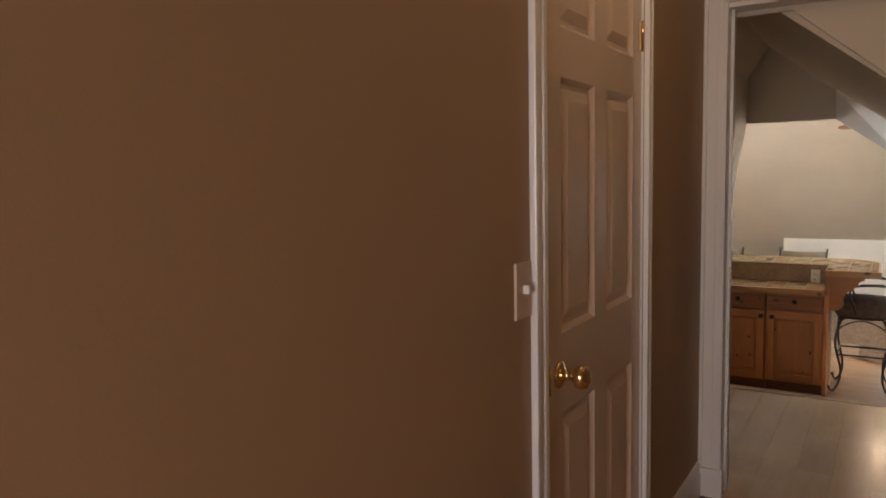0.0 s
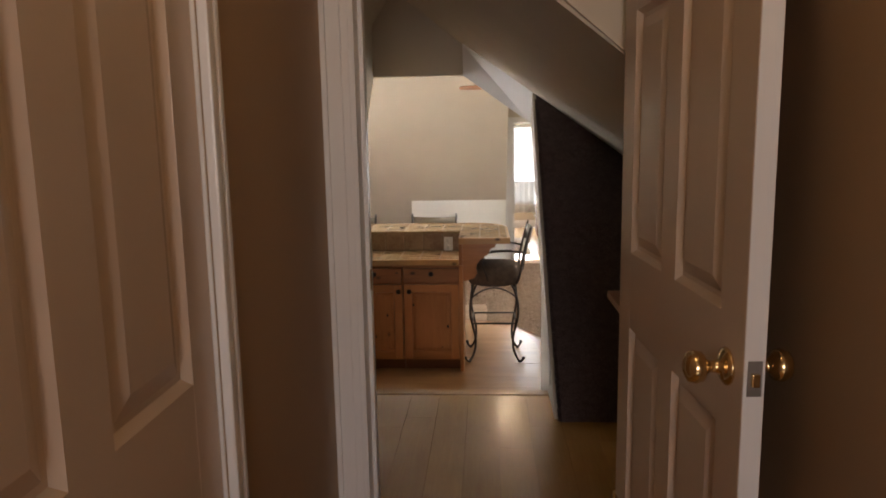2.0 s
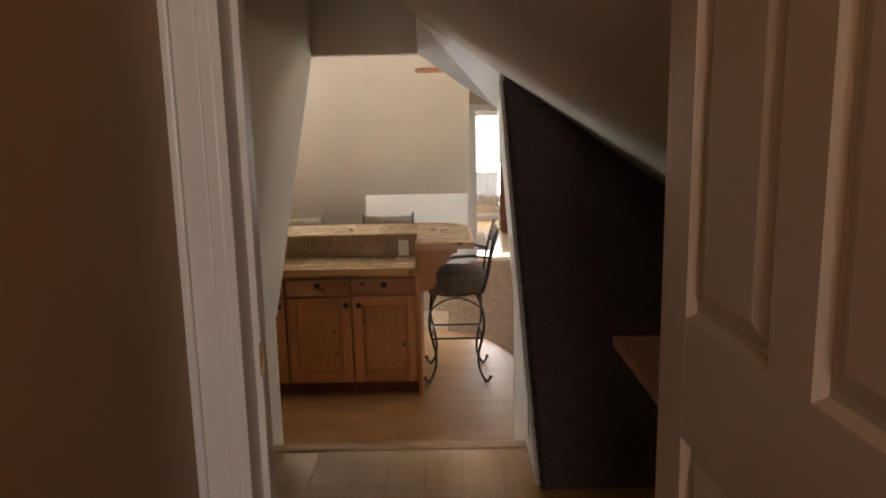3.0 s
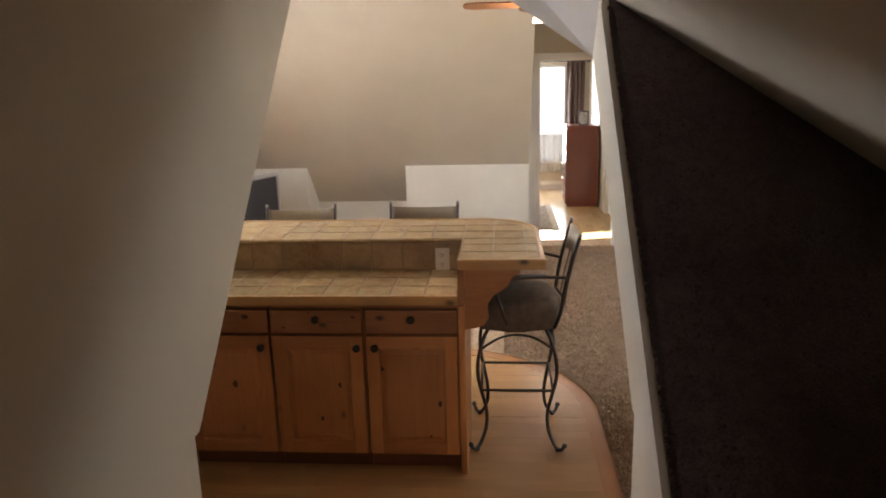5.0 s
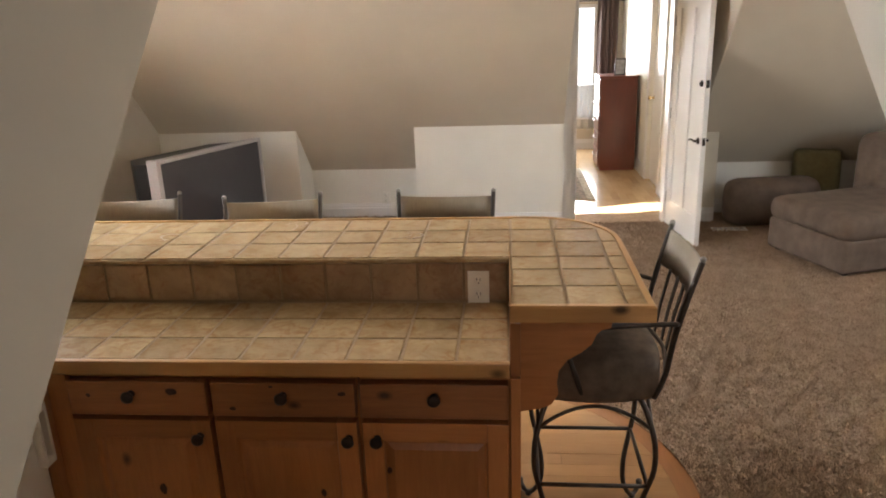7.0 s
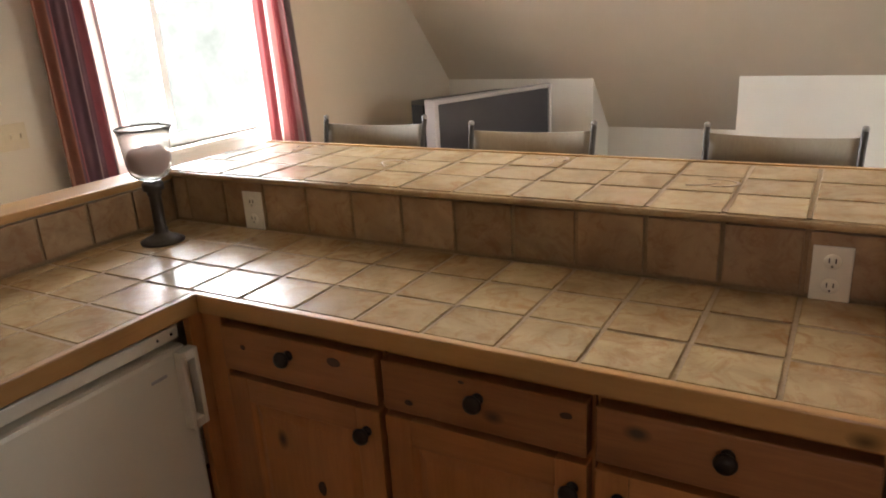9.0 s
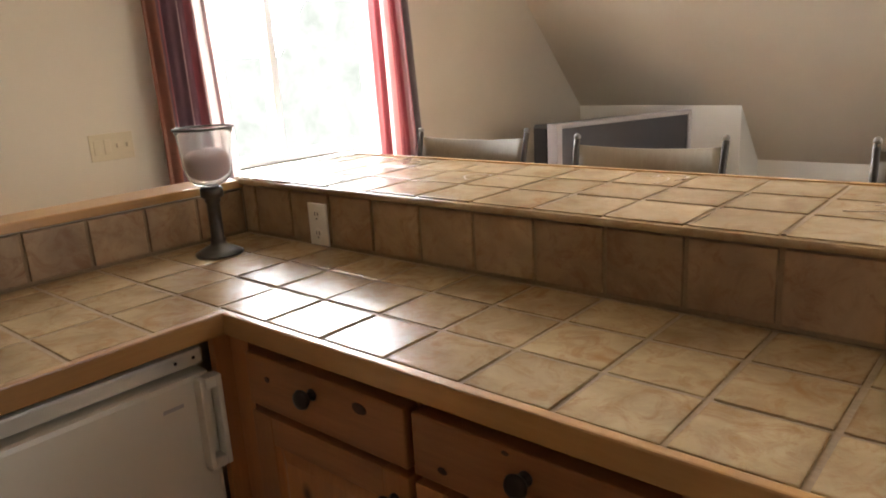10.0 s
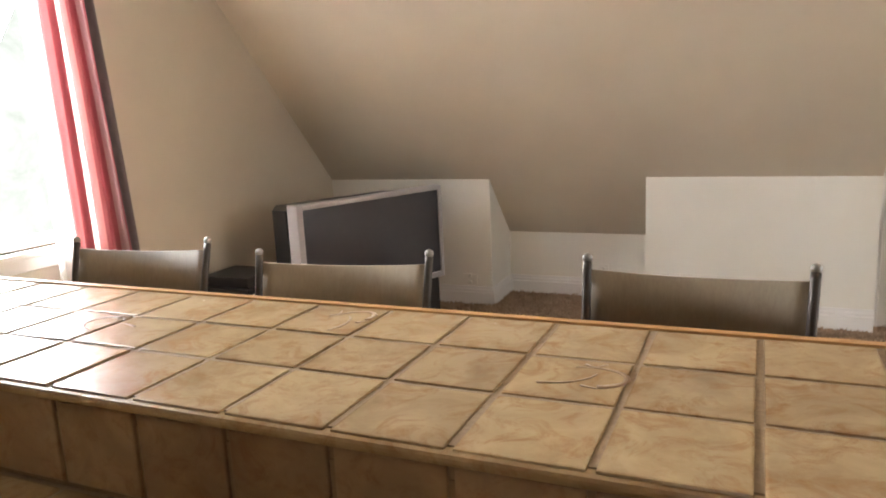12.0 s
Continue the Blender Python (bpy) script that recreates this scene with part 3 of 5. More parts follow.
def knob_on(door, x, z, thick, sides=(1, -1)):
    for side in sides:
        y = thick if side > 0 else 0.0
        bm = lathe(bmesh.new(), [(0.001, 0), (0.033, 0), (0.033, 0.004 * side), (0.024, 0.010 * side), (0.012, 0.014 * side), (0.010, 0.030 * side), (0.014, 0.036 * side), (0.026, 0.044 * side), (0.029, 0.056 * side), (0.025, 0.068 * side), (0.012, 0.074 * side), (0.001, 0.075 * side)], (x, y, z), 20, "y")
        part("knob", bm, M_BRASS, door, "polished brass door knob")


def hinge_on(door, z, thick, y=0.0):
    bm = tube(bmesh.new(), [(-0.004, y, z - 0.045), (-0.004, y, z + 0.045)], 0.007, 8)
    box(bm, 0.0, 0.03, y - 0.002, y + 0.002, z - 0.044, z + 0.044)
    part("hinge", bm, M_BRASS, door, "brass butt hinge")


T = 0.036
left_door = panel_door("door_1", 0.715, 2.03, T, M_DOOR, "closed tan six-panel door with a brass knob", stile=0.085)
knob_on(left_door, 0.645, 0.865, T, (1,))
hinge_on(left_door, 1.745, T, T)
hinge_on(left_door, 0.25, T, T)
left_door.matrix_basis = pose(-0.462, 2.234, HALL + 0.008, 0, 0, -90)
part("latch_plate", boxed(0.707, 0.7155, 0.006, 0.040, 0.83, 0.90), M_BRASS, left_door).matrix_basis = Matrix.Identity(4)

right_door = panel_door("door_2", 0.80, 1.96, T, M_DOOR, "tan six-panel door standing open with brass knobs", M_TRIM, lift=0.045)
knob_on(right_door, 0.735, 0.915, T)
hinge_on(right_door, 1.76, T)
hinge_on(right_door, 0.25, T)
part("latch_plate", boxed(0.8005, 0.8035, 0.006, 0.030, 0.885, 0.945), M_IRON2, right_door, "steel latch plate")
part("latch_bolt", boxed(0.803, 0.812, 0.011, 0.024, 0.903, 0.925, bevel=0.002), M_BRASS, right_door)
right_door.matrix_basis = pose(0.366, 3.114, HALL + 0.008, 0, 0, -86.2)


def moulded_post(bm, x0, x1, y_face, z0, z1, out=-1):
    """An upright board with a rounded bead and a step, standing proud of a wall face at y_face."""
    w = x1 - x0
    box(bm, x0, x0 + w * 0.28, y_face + out * 0.020, y_face, z0, z1, bevel=0.005)
    box(bm, x0 + w * 0.28, x0 + w * 0.72, y_face + out * 0.012, y_face, z0, z1, bevel=0.002)
    box(bm, x0 + w * 0.72, x1, y_face + out * 0.016, y_face, z0, z1, bevel=0.004)


bm = bmesh.new()
moulded_post(bm, -0.430, -0.345, 3.07, HALL, 2.64)
box(bm, -0.347, -0.332, 3.055, 3.21, HALL, 2.575, bevel=0.002)
box(bm, -0.345, -0.320, 3.125, 3.16, HALL, 2.565, bevel=0.003)
structure("trim_doorway_west", bm, M_TRIM, "white moulded door casing and jamb", "trim")
structure("trim_plinth", boxed(-0.436, -0.322, 3.035, 3.07, HALL, HALL + 0.12, bevel=0.004), M_TRIM, "white plinth block at the foot of the casing", "trim")
bm = bmesh.new()
moulded_post(bm, 0.410, 0.485, 3.07, HALL, 2.64)
box(bm, 0.403, 0.416, 3.06, 3.21, HALL, 2.575, bevel=0.002)
structure("trim_doorway_east", bm, M_TRIM, "white moulded door casing and hinge jamb", "trim")
bm = bmesh.new()
box(bm, -0.343, 0.485, 3.052, 3.07, 2.575, 2.645, bevel=0.004)
box(bm, -0.345, 0.415, 3.07, 3.19, 2.557, 2.575)
structure("trim_doorway_head", bm, M_TRIM, "white head casing over the doorway", "trim")
bm = boxed(-0.3202, -0.3185, 3.112, 3.138, 1.476, 1.536, bevel=0.0005)
box(bm, -0.3188, -0.3180, 3.119, 3.131, 1.494, 1.518)
structure("trim_strike_plate", bm, M_BRASS, "brass strike plate in the door jamb", "trim")

bm = bmesh.new()
for y0, y1 in ((1.415, 1.478), (2.240, 2.295)):
    box(bm, -0.42, -0.403, y0, y0 + (y1 - y0) * 0.3, HALL, 2.70, bevel=0.004)
    box(bm, -0.42, -0.409, y0 + (y1 - y0) * 0.3, y0 + (y1 - y0) * 0.72, HALL, 2.70, bevel=0.002)
    box(bm, -0.42, -0.405, y0 + (y1 - y0) * 0.72, y1, HALL, 2.70, bevel=0.004)
box(bm, -0.42, -0.404, 1.415, 2.295, 2.63, 2.70, bevel=0.004)
box(bm, -0.52, -0.421, 1.478, 1.516, HALL, 2.62)
box(bm, -0.52, -0.421, 2.236, 2.240, HALL, 2.62)
structure("trim_left_door", bm, M_TRIM, "white moulded casing round the closed door", "trim")
structure("wall_closet_back", boxed(-0.70, -0.60, 1.4, 2.5, HALL - 0.1, 2.8), M_HALL, "wall closing the space behind the door", "wall")


def base_run(name, x0, x1, y0, y1, z, along, out):
    """A skirting board with a stepped, rounded top. along: x or y; out: side to which it stands proud."""
    prof = [(0, 0), (0.016, 0), (0.016, 0.095), (0.011, 0.105), (0.011, 0.118), (0.007, 0.128), (0.005, 0.145), (0, 0.145)]
    bm = bmesh.new()
    if along == "x":
        prism(bm, [(y0 + out * d, z + h) for d, h in prof], 0, x0, x1)
    else:
        prism(bm, [(x0 + out * d, z + h) for d, h in prof], 1, y0, y1)
    return structure(name, bm, M_TRIM, "white moulded skirting board", "baseboard")


base_run("baseboard_hall_west", -0.42, -0.42, -1.8, 1.415, HALL, "y", 1)
base_run("baseboard_hall_west_2", -0.42, -0.42, 2.295, 3.05, HALL, "y", 1)
base_run("baseboard_hall_east", 0.56, 0.56, -1.8, 3.05, HALL, "y", -1)
base_run("baseboard_passage", LX, LX, 4.30, 4.68, HALL, "y", 1)
base_run("baseboard_knee_west", WEST, -2.155, FAR, FAR, 0, "x", -1)
base_run("baseboard_recess_side", -2.155, -2.155, FAR - 0.016, 11.83, 0, "y", 1)
base_run("baseboard_recess", -2.155, -1.06, 11.83, 11.83, 0, "x", -1)
base_run("baseboard_white_box", -1.076, DX0, FAR - 0.012, FAR - 0.012, 0, "x", -1)
base_run("baseboard_white_side", -1.06, -1.06, FAR - 0.028, 11.83, 0, "y", -1)
base_run("baseboard_sofa", DX1 + 0.2, EAST, 11.82, 11.82, 0, "x", -1)
base_run("baseboard_dormer", BD1 + 0.09, DX1 + 0.2, 11.50, 11.50, 0, "x", -1)
base_run("baseboard_gable", WEST, WEST, 5.3, FAR, 0, "y", 1)
base_run("baseboard_bedroom_north", -1.2, 1.40, 15.60, 15.60, 0, "x", -1)
base_run("baseboard_bedroom_east", 1.40, 1.40, 13.53, 15.60, 0, "y", -1)
base_run("baseboard_bedroom_east_2", 1.40, 1.40, 11.64, 12.64, 0, "y", -1)

# hall light switch
sw = hub("light_switch", (-0.42, 1.37, 1.70), "tan plastic toggle light switch on the wall", "switch")
part("plate", boxed(-0.4195, -0.413, 1.336, 1.410, 1.628, 1.746, bevel=0.002), M_DOOR, sw)
part("toggle", boxed(-0.414, -0.400, 1.367, 1.379, 1.680, 1.698, bevel=0.002), M_TRIM, sw)

# ceiling lamp of the hall, behind the walker
m_glow, n_, l_, b_ = material("lit_lamp_glass")
b_.inputs["Base Color"].default_value = (0.9, 0.85, 0.75, 1)
b_.inputs["Emission Color"].default_value = (1.0, 0.72, 0.42, 1)
b_.inputs["Emission Strength"].default_value = 0.93
lamp = hub("ceiling_lamp", (0.07, 1.85, 3.05), "lit round glass lamp on the hall ceiling", "lamp")
part("bowl", lathe(bmesh.new(), [(0.02, 2.90), (0.08, 2.92), (0.12, 2.96), (0.14, 3.02), (0.14, 3.045)], (0.07, 1.85, 0), 24), m_glow, lamp)
part("rim", lathe(bmesh.new(), [(0.141, 3.01), (0.155, 3.01), (0.155, 3.05), (0.141, 3.05)], (0.07, 1.85, 0), 24), M_BRASS, lamp)

# ---- kitchen ----
PITCH = 0.162
JX = -0.372           # a joint of the counter's tile grid
CZ, BZ = 0.915, 1.083
CF, CB = 6.768, 7.24  # tiled depth of the counter
SX = -2.23            # splash wall on the west


KNOB = [(0.001, 0), (0.012, 0), (0.012, -0.003), (0.008, -0.005), (0.0075, -0.013), (0.016, -0.019), (0.0198, -0.026), (0.0165, -0.033), (0.008, -0.036), (0.001, -0.0365)]


def cabinet_unit(x0, x1, knob_x, drawer_knob):
    cab = hub("base_cabinet", ((x0 + x1) / 2, 7.0, 0), "knotty pine base cabinet with a drawer above a door", "cabinet", "kitchen base cabinets")
    bm = bmesh.new()
    box(bm, x0, x1, 6.7905, 7.22, 0.09, 0.868)
    part("body", bm, M_PINE, cab)
    g = 0.006
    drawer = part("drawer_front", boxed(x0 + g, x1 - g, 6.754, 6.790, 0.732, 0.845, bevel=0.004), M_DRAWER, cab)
    part("drawer_knob", lathe(bmesh.new(), KNOB, (drawer_knob, 6.754, 0.806), 16, "y"), M_KNOB, drawer, "dark bronze round knob")
    dz0, dz1, w = 0.105, 0.716, 0.062
    bm = bmesh.new()
    box(bm, x0 + g + 0.01, x1 - g - 0.01, 6.767, 6.790, dz0 + 0.01, dz1 - 0.01)
    leaf = part("door", bm, M_PINE, cab)
    for a in (x0 + g, x1 - g - w):
        part("stile", boxed(a, a + w, 6.754, 6.790, dz0, dz1, bevel=0.003), M_PINE, leaf)
    for z in (dz0, dz1 - w):
        part("rail", boxed(x0 + g + w, x1 - g - w, 6.7545, 6.790, z, z + w, bevel=0.002), M_PINEX, leaf)
    bm = bmesh.new()
    xs0, xs1, zs0, zs1 = x0 + g + w, x1 - g - w, dz0 + w, dz1 - w
    loops = []
    for inset, y in ((0.0, 6.757), (0.004, 6.766), (0.010, 6.766), (0.030, 6.758)):
        loops.append([bm.verts.new((x, y, z)) for x, z in ((xs0 + inset, zs0 + inset), (xs1 - inset, zs0 + inset), (xs1 - inset, zs1 - inset), (xs0 + inset, zs1 - inset))])
    for p, q in zip(loops, loops[1:]):
        for k in range(4):
            bm.faces.new((p[k], p[(k + 1) % 4], q[(k + 1) % 4], q[k]))
    bm.faces.new(loops[-1])
    part("panel", bm, M_PINE, leaf)
    part("door_knob", lathe(bmesh.new(), KNOB, (knob_x, 6.754, 0.664), 16, "y"), M_KNOB, leaf, "dark bronze round knob")
    part("toe_kick", boxed(x0, x1, 6.83, 6.85, 0.0, 0.09), M_TOE, cab)
    return cab




def knot_on(cab, x, z, w, h):
    """A dark pine knot with an uneven rim, let into a front."""
    leaf = next(c for c in cab.children if c.name.startswith("drawer_front" if z > 0.73 else "door"))
    y = 6.7535 if z > 0.73 else 6.7575
    pts = []
    for k in range(14):
        a = 2 * math.pi * k / 14
        q = 1 + 0.35 * noise.noise(Vector((x * 40 + math.cos(a), z * 40 + math.sin(a), 0.5)))
        pts.append((x + w * q * math.cos(a), z + h * q * math.sin(a)))
    part("knot", prism(bmesh.new(), pts, 1, y - 0.0006, y + 0.002), M_KNOT, leaf, "dark pine knot")


cab_a = cabinet_unit(-0.664, -0.216, -0.614, -0.437)
cab_b = cabinet_unit(-1.118, -0.668, -0.700, -0.89)
cab_c = cabinet_unit(-1.572, -1.122, -1.163, -1.362)
for cab, x, z, w, h in ((cab_a, -0.31, 0.374, 0.009, 0.017), (cab_a, -0.584, 0.551, 0.008, 0.012), (cab_a, -0.36, 0.20, 0.005, 0.008), (cab_b, -0.795, 0.465, 0.008, 0.014), (cab_b, -0.891, 0.29, 0.007, 0.013), (cab_b, -0.96, 0.145, 0.012, 0.006),
                        (cab_b, -0.713, 0.812, 0.012, 0.007), (cab_b, -0.925, 0.834, 0.007, 0.004), (cab_b, -1.05, 0.76, 0.010, 0.006), (cab_c, -1.235, 0.815, 0.016, 0.012), (cab_c, -1.314, 0.467, 0.012, 0.018), (cab_c, -1.435, 0.68, 0.006, 0.006), (cab_c, -1.50, 0.80, 0.008, 0.006)):
    knot_on(cab, x, z, w, h)
ends = hub("cabinet_end_panel", (-0.20, 7.0, 0), "pine panel closing the end of the cabinets", "cabinet panel")
part("panel", boxed(-0.215, -0.186, 6.752, 7.24, 0.0, 0.868, bevel=0.002), M_PINE, ends)
part("upper_post", boxed(-0.2155, -0.186, 6.762, 7.24, 0.869, 1.036, bevel=0.002), M_PINE, ends)
filler = hub("corner_filler", (-1.6, 6.8, 0), "pine filler post in the cabinet corner", "cabinet panel")
part("post", boxed(-1.638, -1.574, 6.768, 6.80, 0.0, 0.868, bevel=0.002), M_PINE, filler)
part("side", boxed(-1.66, -1.639, 6.73, 6.80, 0.0, 0.868, bevel=0.002), M_PINE, filler)
bw = hub("bar_wall", (-1.2, 7.33, 0), "pine-panelled low wall carrying the bar", "wall panel")
part("core", boxed(SX, -0.19, 7.252, 7.40, 0.0, 1.034), M_PINEX, bw)

TILES = {}


def tile_at(parent, x0, x1, y0, y1, z, mat=None, gap=0.0048, thick=0.010):
    """A lying tile with a softened edge; alike tiles share one mesh."""
    w, d = round(x1 - x0 - 2 * gap, 4), round(y1 - y0 - 2 * gap, 4)
    key = ("h", w, d)
    if key not in TILES:
        TILES[key] = mesh_of("tile", box(bmesh.new(), -w / 2, w / 2, -d / 2, d / 2, -thick, 0.0, bevel=0.0035), mat or M_TILE)
    ob = new("tile", TILES[key])
    ob.parent = parent
    tilt = random.uniform(-0.25, 0.25), random.uniform(-0.25, 0.25)
    ob.matrix_basis = root_of(parent).inverted() @ pose((x0 + x1) / 2 + random.uniform(-0.0008, 0.0008), (y0 + y1) / 2, z + random.uniform(-0.0006, 0.0006), tilt[0], tilt[1], random.uniform(-0.3, 0.3))
    return ob


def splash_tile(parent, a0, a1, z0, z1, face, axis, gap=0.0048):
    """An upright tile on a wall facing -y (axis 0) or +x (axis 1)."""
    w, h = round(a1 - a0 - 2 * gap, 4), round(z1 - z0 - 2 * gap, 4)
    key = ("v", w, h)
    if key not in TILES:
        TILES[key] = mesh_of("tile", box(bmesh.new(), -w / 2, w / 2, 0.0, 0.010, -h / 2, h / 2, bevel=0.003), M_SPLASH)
    ob = new("tile", TILES[key])
    ob.parent = parent
    c = (a0 + a1) / 2
    m = pose(c, face, (z0 + z1) / 2, random.uniform(-0.3, 0.3), 0, random.uniform(-0.3, 0.3)) if axis == 0 else pose(face, c, (z0 + z1) / 2, 0, 0, 90)
    ob.matrix_basis = root_of(parent).inverted() @ m
    return ob


xs = [-0.217] + [JX - PITCH * k for k in range(12)] + [SX + 0.012]
ys = [CF, 6.922, 7.078, CB - 0.012]
counter = hub("tiled_counter", (-1.2, 7.0, 0.87), "L-shaped counter of tan stoneware tiles with oak edging", "counter")
bm = bmesh.new()
box(bm, SX, -0.217, CF, CB, 0.868, CZ - 0.0028)
box(bm, SX, -1.642, 5.42, CF, 0.868, CZ - 0.0028)
part("grout_bed", bm, M_GROUT, counter)
part("edging", boxed(-1.622, -0.2165, CF - 0.020, CF, 0.870, CZ + 0.002, bevel=0.004), M_EDGE, counter, "golden oak edging strip")
part("edging", boxed(-1.642, -1.622, 5.42, CF, 0.870, CZ + 0.002, bevel=0.004), M_EDGEY, counter, "golden oak edging strip")
for x1, x0 in zip(xs, xs[1:]):
    for y0, y1 in zip(ys, ys[1:]):
        tile_at(counter, x0, x1, y0, y1, CZ)
rx = [-1.642, JX - PITCH * 9, JX - PITCH * 10, JX - PITCH * 11, SX + 0.012]
ry = [CF - 0.157 * k for k in range(9)]
for x1, x0 in zip(rx, rx[1:]):
    for y1, y0 in zip(ry, ry[1:]):
        tile_at(counter, x0, x1, y0, y1, CZ)

splash = hub("tiled_splash", (-1.2, 7.25, 0.915), "upright tan tile splash between counter and bar", "splash tiles")
bm = bmesh.new()
box(bm, SX, -0.217, 7.234, 7.2515, CZ - 0.002, 1.036)
part("grout_bed", bm, M_GROUT, splash)
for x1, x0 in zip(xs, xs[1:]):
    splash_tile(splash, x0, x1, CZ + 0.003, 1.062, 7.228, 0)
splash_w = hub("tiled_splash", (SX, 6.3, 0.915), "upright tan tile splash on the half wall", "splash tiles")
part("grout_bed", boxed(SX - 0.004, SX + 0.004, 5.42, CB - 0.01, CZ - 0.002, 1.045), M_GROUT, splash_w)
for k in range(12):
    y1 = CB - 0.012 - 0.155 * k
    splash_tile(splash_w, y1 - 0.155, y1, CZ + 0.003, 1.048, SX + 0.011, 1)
structure("wall_half", boxed(SX - 0.11, SX - 0.004, 5.42, 7.77, 0.0, 1.05), M_WALL, "beige half wall beside the counter", "wall")
structure("trim_half_wall_cap", boxed(SX - 0.122, SX + 0.014, 5.42, 7.232, 1.05, 1.075, bevel=0.004), M_EDGEY, "oak cap on the half wall", "trim")

# bar top
BF, BB = 7.236, 7.722
WXR, WYF = 0.166, 6.788
bar = hub("tiled_bar", (-1.0, 7.4, 1.04), "raised bar top of tan tiles with a rounded oak-edged end", "counter")


def bar_outline(grow):
    """Outline of the bar with its wing and rounded corner."""
    x0, xr, yf, yb, r = SX - 0.02, WXR + grow, WYF - grow, BB + grow, 0.30 + grow
    pts = [(x0, BF), (-0.214, BF), (-0.214, yf), (xr, yf)]
    for k in range(11):
        a = math.pi / 2 * k / 10
        pts.append((xr - r + r * math.cos(a), yb - r + r * math.sin(a)))
    return pts + [(x0, yb)]


part("core", prism(bmesh.new(), bar_outline(0.0), 2, 1.037, BZ - 0.0026), M_GROUT, bar)
inner, outer = bar_outline(0.0), bar_outline(0.022)
bm = bmesh.new()
seq = list(range(2, len(inner)))
rings = []
for i in seq:
    (xi, yi), (xo, yo) = inner[i], outer[i]
    if i == 2:
        xo = xi
    xi2, yi2 = xi, yi
    rings.append([bm.verts.new(p) for p in ((xi2, yi2, 1.037), (xo, yo, 1.037), (xo, yo, BZ - 0.004), (xo + (xi - xo) * 0.2, yo + (yi - yo) * 0.2, BZ + 0.002), (xi2, yi2, BZ + 0.002))])
for a, b in zip(rings, rings[1:]):
    for k in range(5):
        bm.faces.new((a[k], a[(k + 1) % 5], b[(k + 1) % 5], b[k]))
bm.faces.new(rings[0])
bm.faces.new(rings[-1])
part("edging", bm, M_EDGE, bar, "golden oak edging strip")
part("edging", boxed(-0.2165, -0.214, WYF - 0.022, BF, 1.037, BZ + 0.001), M_EDGEY, bar)
part("nosing_trim", boxed(SX - 0.02, -0.216, BF - 0.020, BF + 0.002, 1.0625, BZ - 0.004, bevel=0.006), M_TILE, bar, "rounded tile nosing along the bar")
by = [BF - 0.016, 7.391, 7.552, BB]
for x1, x0 in zip([JX + PITCH] + xs[1:], xs[1:] + [SX - 0.02]):
    for y0, y1 in zip(by, by[1:]):
        if x1 - x0 > 0.02:
            tile_at(bar, x0, x1, y0, y1, BZ)


def wing_tile(x0, x1, y0, y1):
    """A tile of the wing, cut by the rounded corner."""
    g, r = 0.0052, 0.30
    x0, x1, y0, y1 = x0 + g, x1 - g, y0 + g, y1 - g
    pts = [(x0, y0), (x1, y0)]
    cx, cy = WXR - r, BB - r

    def inside(x, y):
        return x <= cx or y <= cy or math.hypot(x - cx, y - cy) <= r - 0.003
    if inside(x1, y1):
        pts.append((x1, y1))
    else:
        y_cut = cy + math.sqrt(max((r - 0.003) ** 2 - (x1 - cx) ** 2, 0)) if x1 - cx < r - 0.003 else cy
        x_cut = cx + math.sqrt(max((r - 0.003) ** 2 - (y1 - cy) ** 2, 0)) if y1 - cy < r - 0.003 else cx
        if y_cut < y0 + 0.01 and x_cut < x0 + 0.01:
            return
        a0, a1 = math.atan2(max(y_cut, y0) - cy, x1 - cx), math.atan2(y1 - cy, max(x_cut, x0) - cx)
        for k in range(6):
            a = a0 + (a1 - a0) * k / 5
            x, y = cx + (r - 0.003) * math.cos(a), cy + (r - 0.003) * math.sin(a)
            if x0 < x <= x1 + 0.001 and y0 < y <= y1 + 0.001:
                pts.append((x, y))
    if inside(x0, y1):
        pts.append((x0, y1))
    if len(pts) >= 3:
        part("tile", prism(bmesh.new(), pts, 2, BZ - 0.010, BZ), M_TILE, bar)


wx = [JX + PITCH, -0.053, 0.108, WXR]
wy = [WYF, 6.935, 7.09, BF - 0.016, 7.391, 7.552, BB]
for a, (x0, x1) in enumerate(zip(wx, wx[1:])):
    for y0, y1 in zip(wy, wy[1:]):
        wing_tile(x0, x1, y0, y1)

# pressed leaf motifs on three of the bar tiles
for mx, my, spin in ((-0.590, 7.482, 0), (-1.075, 7.645, 60), (-1.525, 7.49, 150)):
    bm = bmesh.new()
    arc = [(0.040 * math.cos(a), 0.028 * math.sin(a), 0.0) for a in (math.radians(-70 + 190 * k / 14) for k in range(15))]
    tube(bm, arc, 0.0050, 6, 0.0014)
    tube(bm, smooth_path([(-0.050, -0.030, 0), (-0.020, -0.022, 0), (0.000, -0.004, 0), (0.006, 0.010, 0)], 4), 0.0028, 6, 0.001)
    tube(bm, smooth_path([(-0.004, -0.026, 0), (0.015, -0.030, 0), (0.030, -0.022, 0)], 4), 0.0025, 6, 0.001)
    tube(bm, smooth_path([(-0.012, 0.036, 0), (0.000, 0.030, 0), (0.012, 0.042, 0)], 4), 0.002, 6, 0.001)
    bmesh.ops.transform(bm, matrix=pose(mx, my, BZ + 0.0003, 0, 0, spin) @ Matrix.Diagonal((1.3, 1.3, 0.3, 1)), verts=bm.verts)
    part("motif", bm, M_SPLASH, bar, "pressed leaf pattern on a tile")

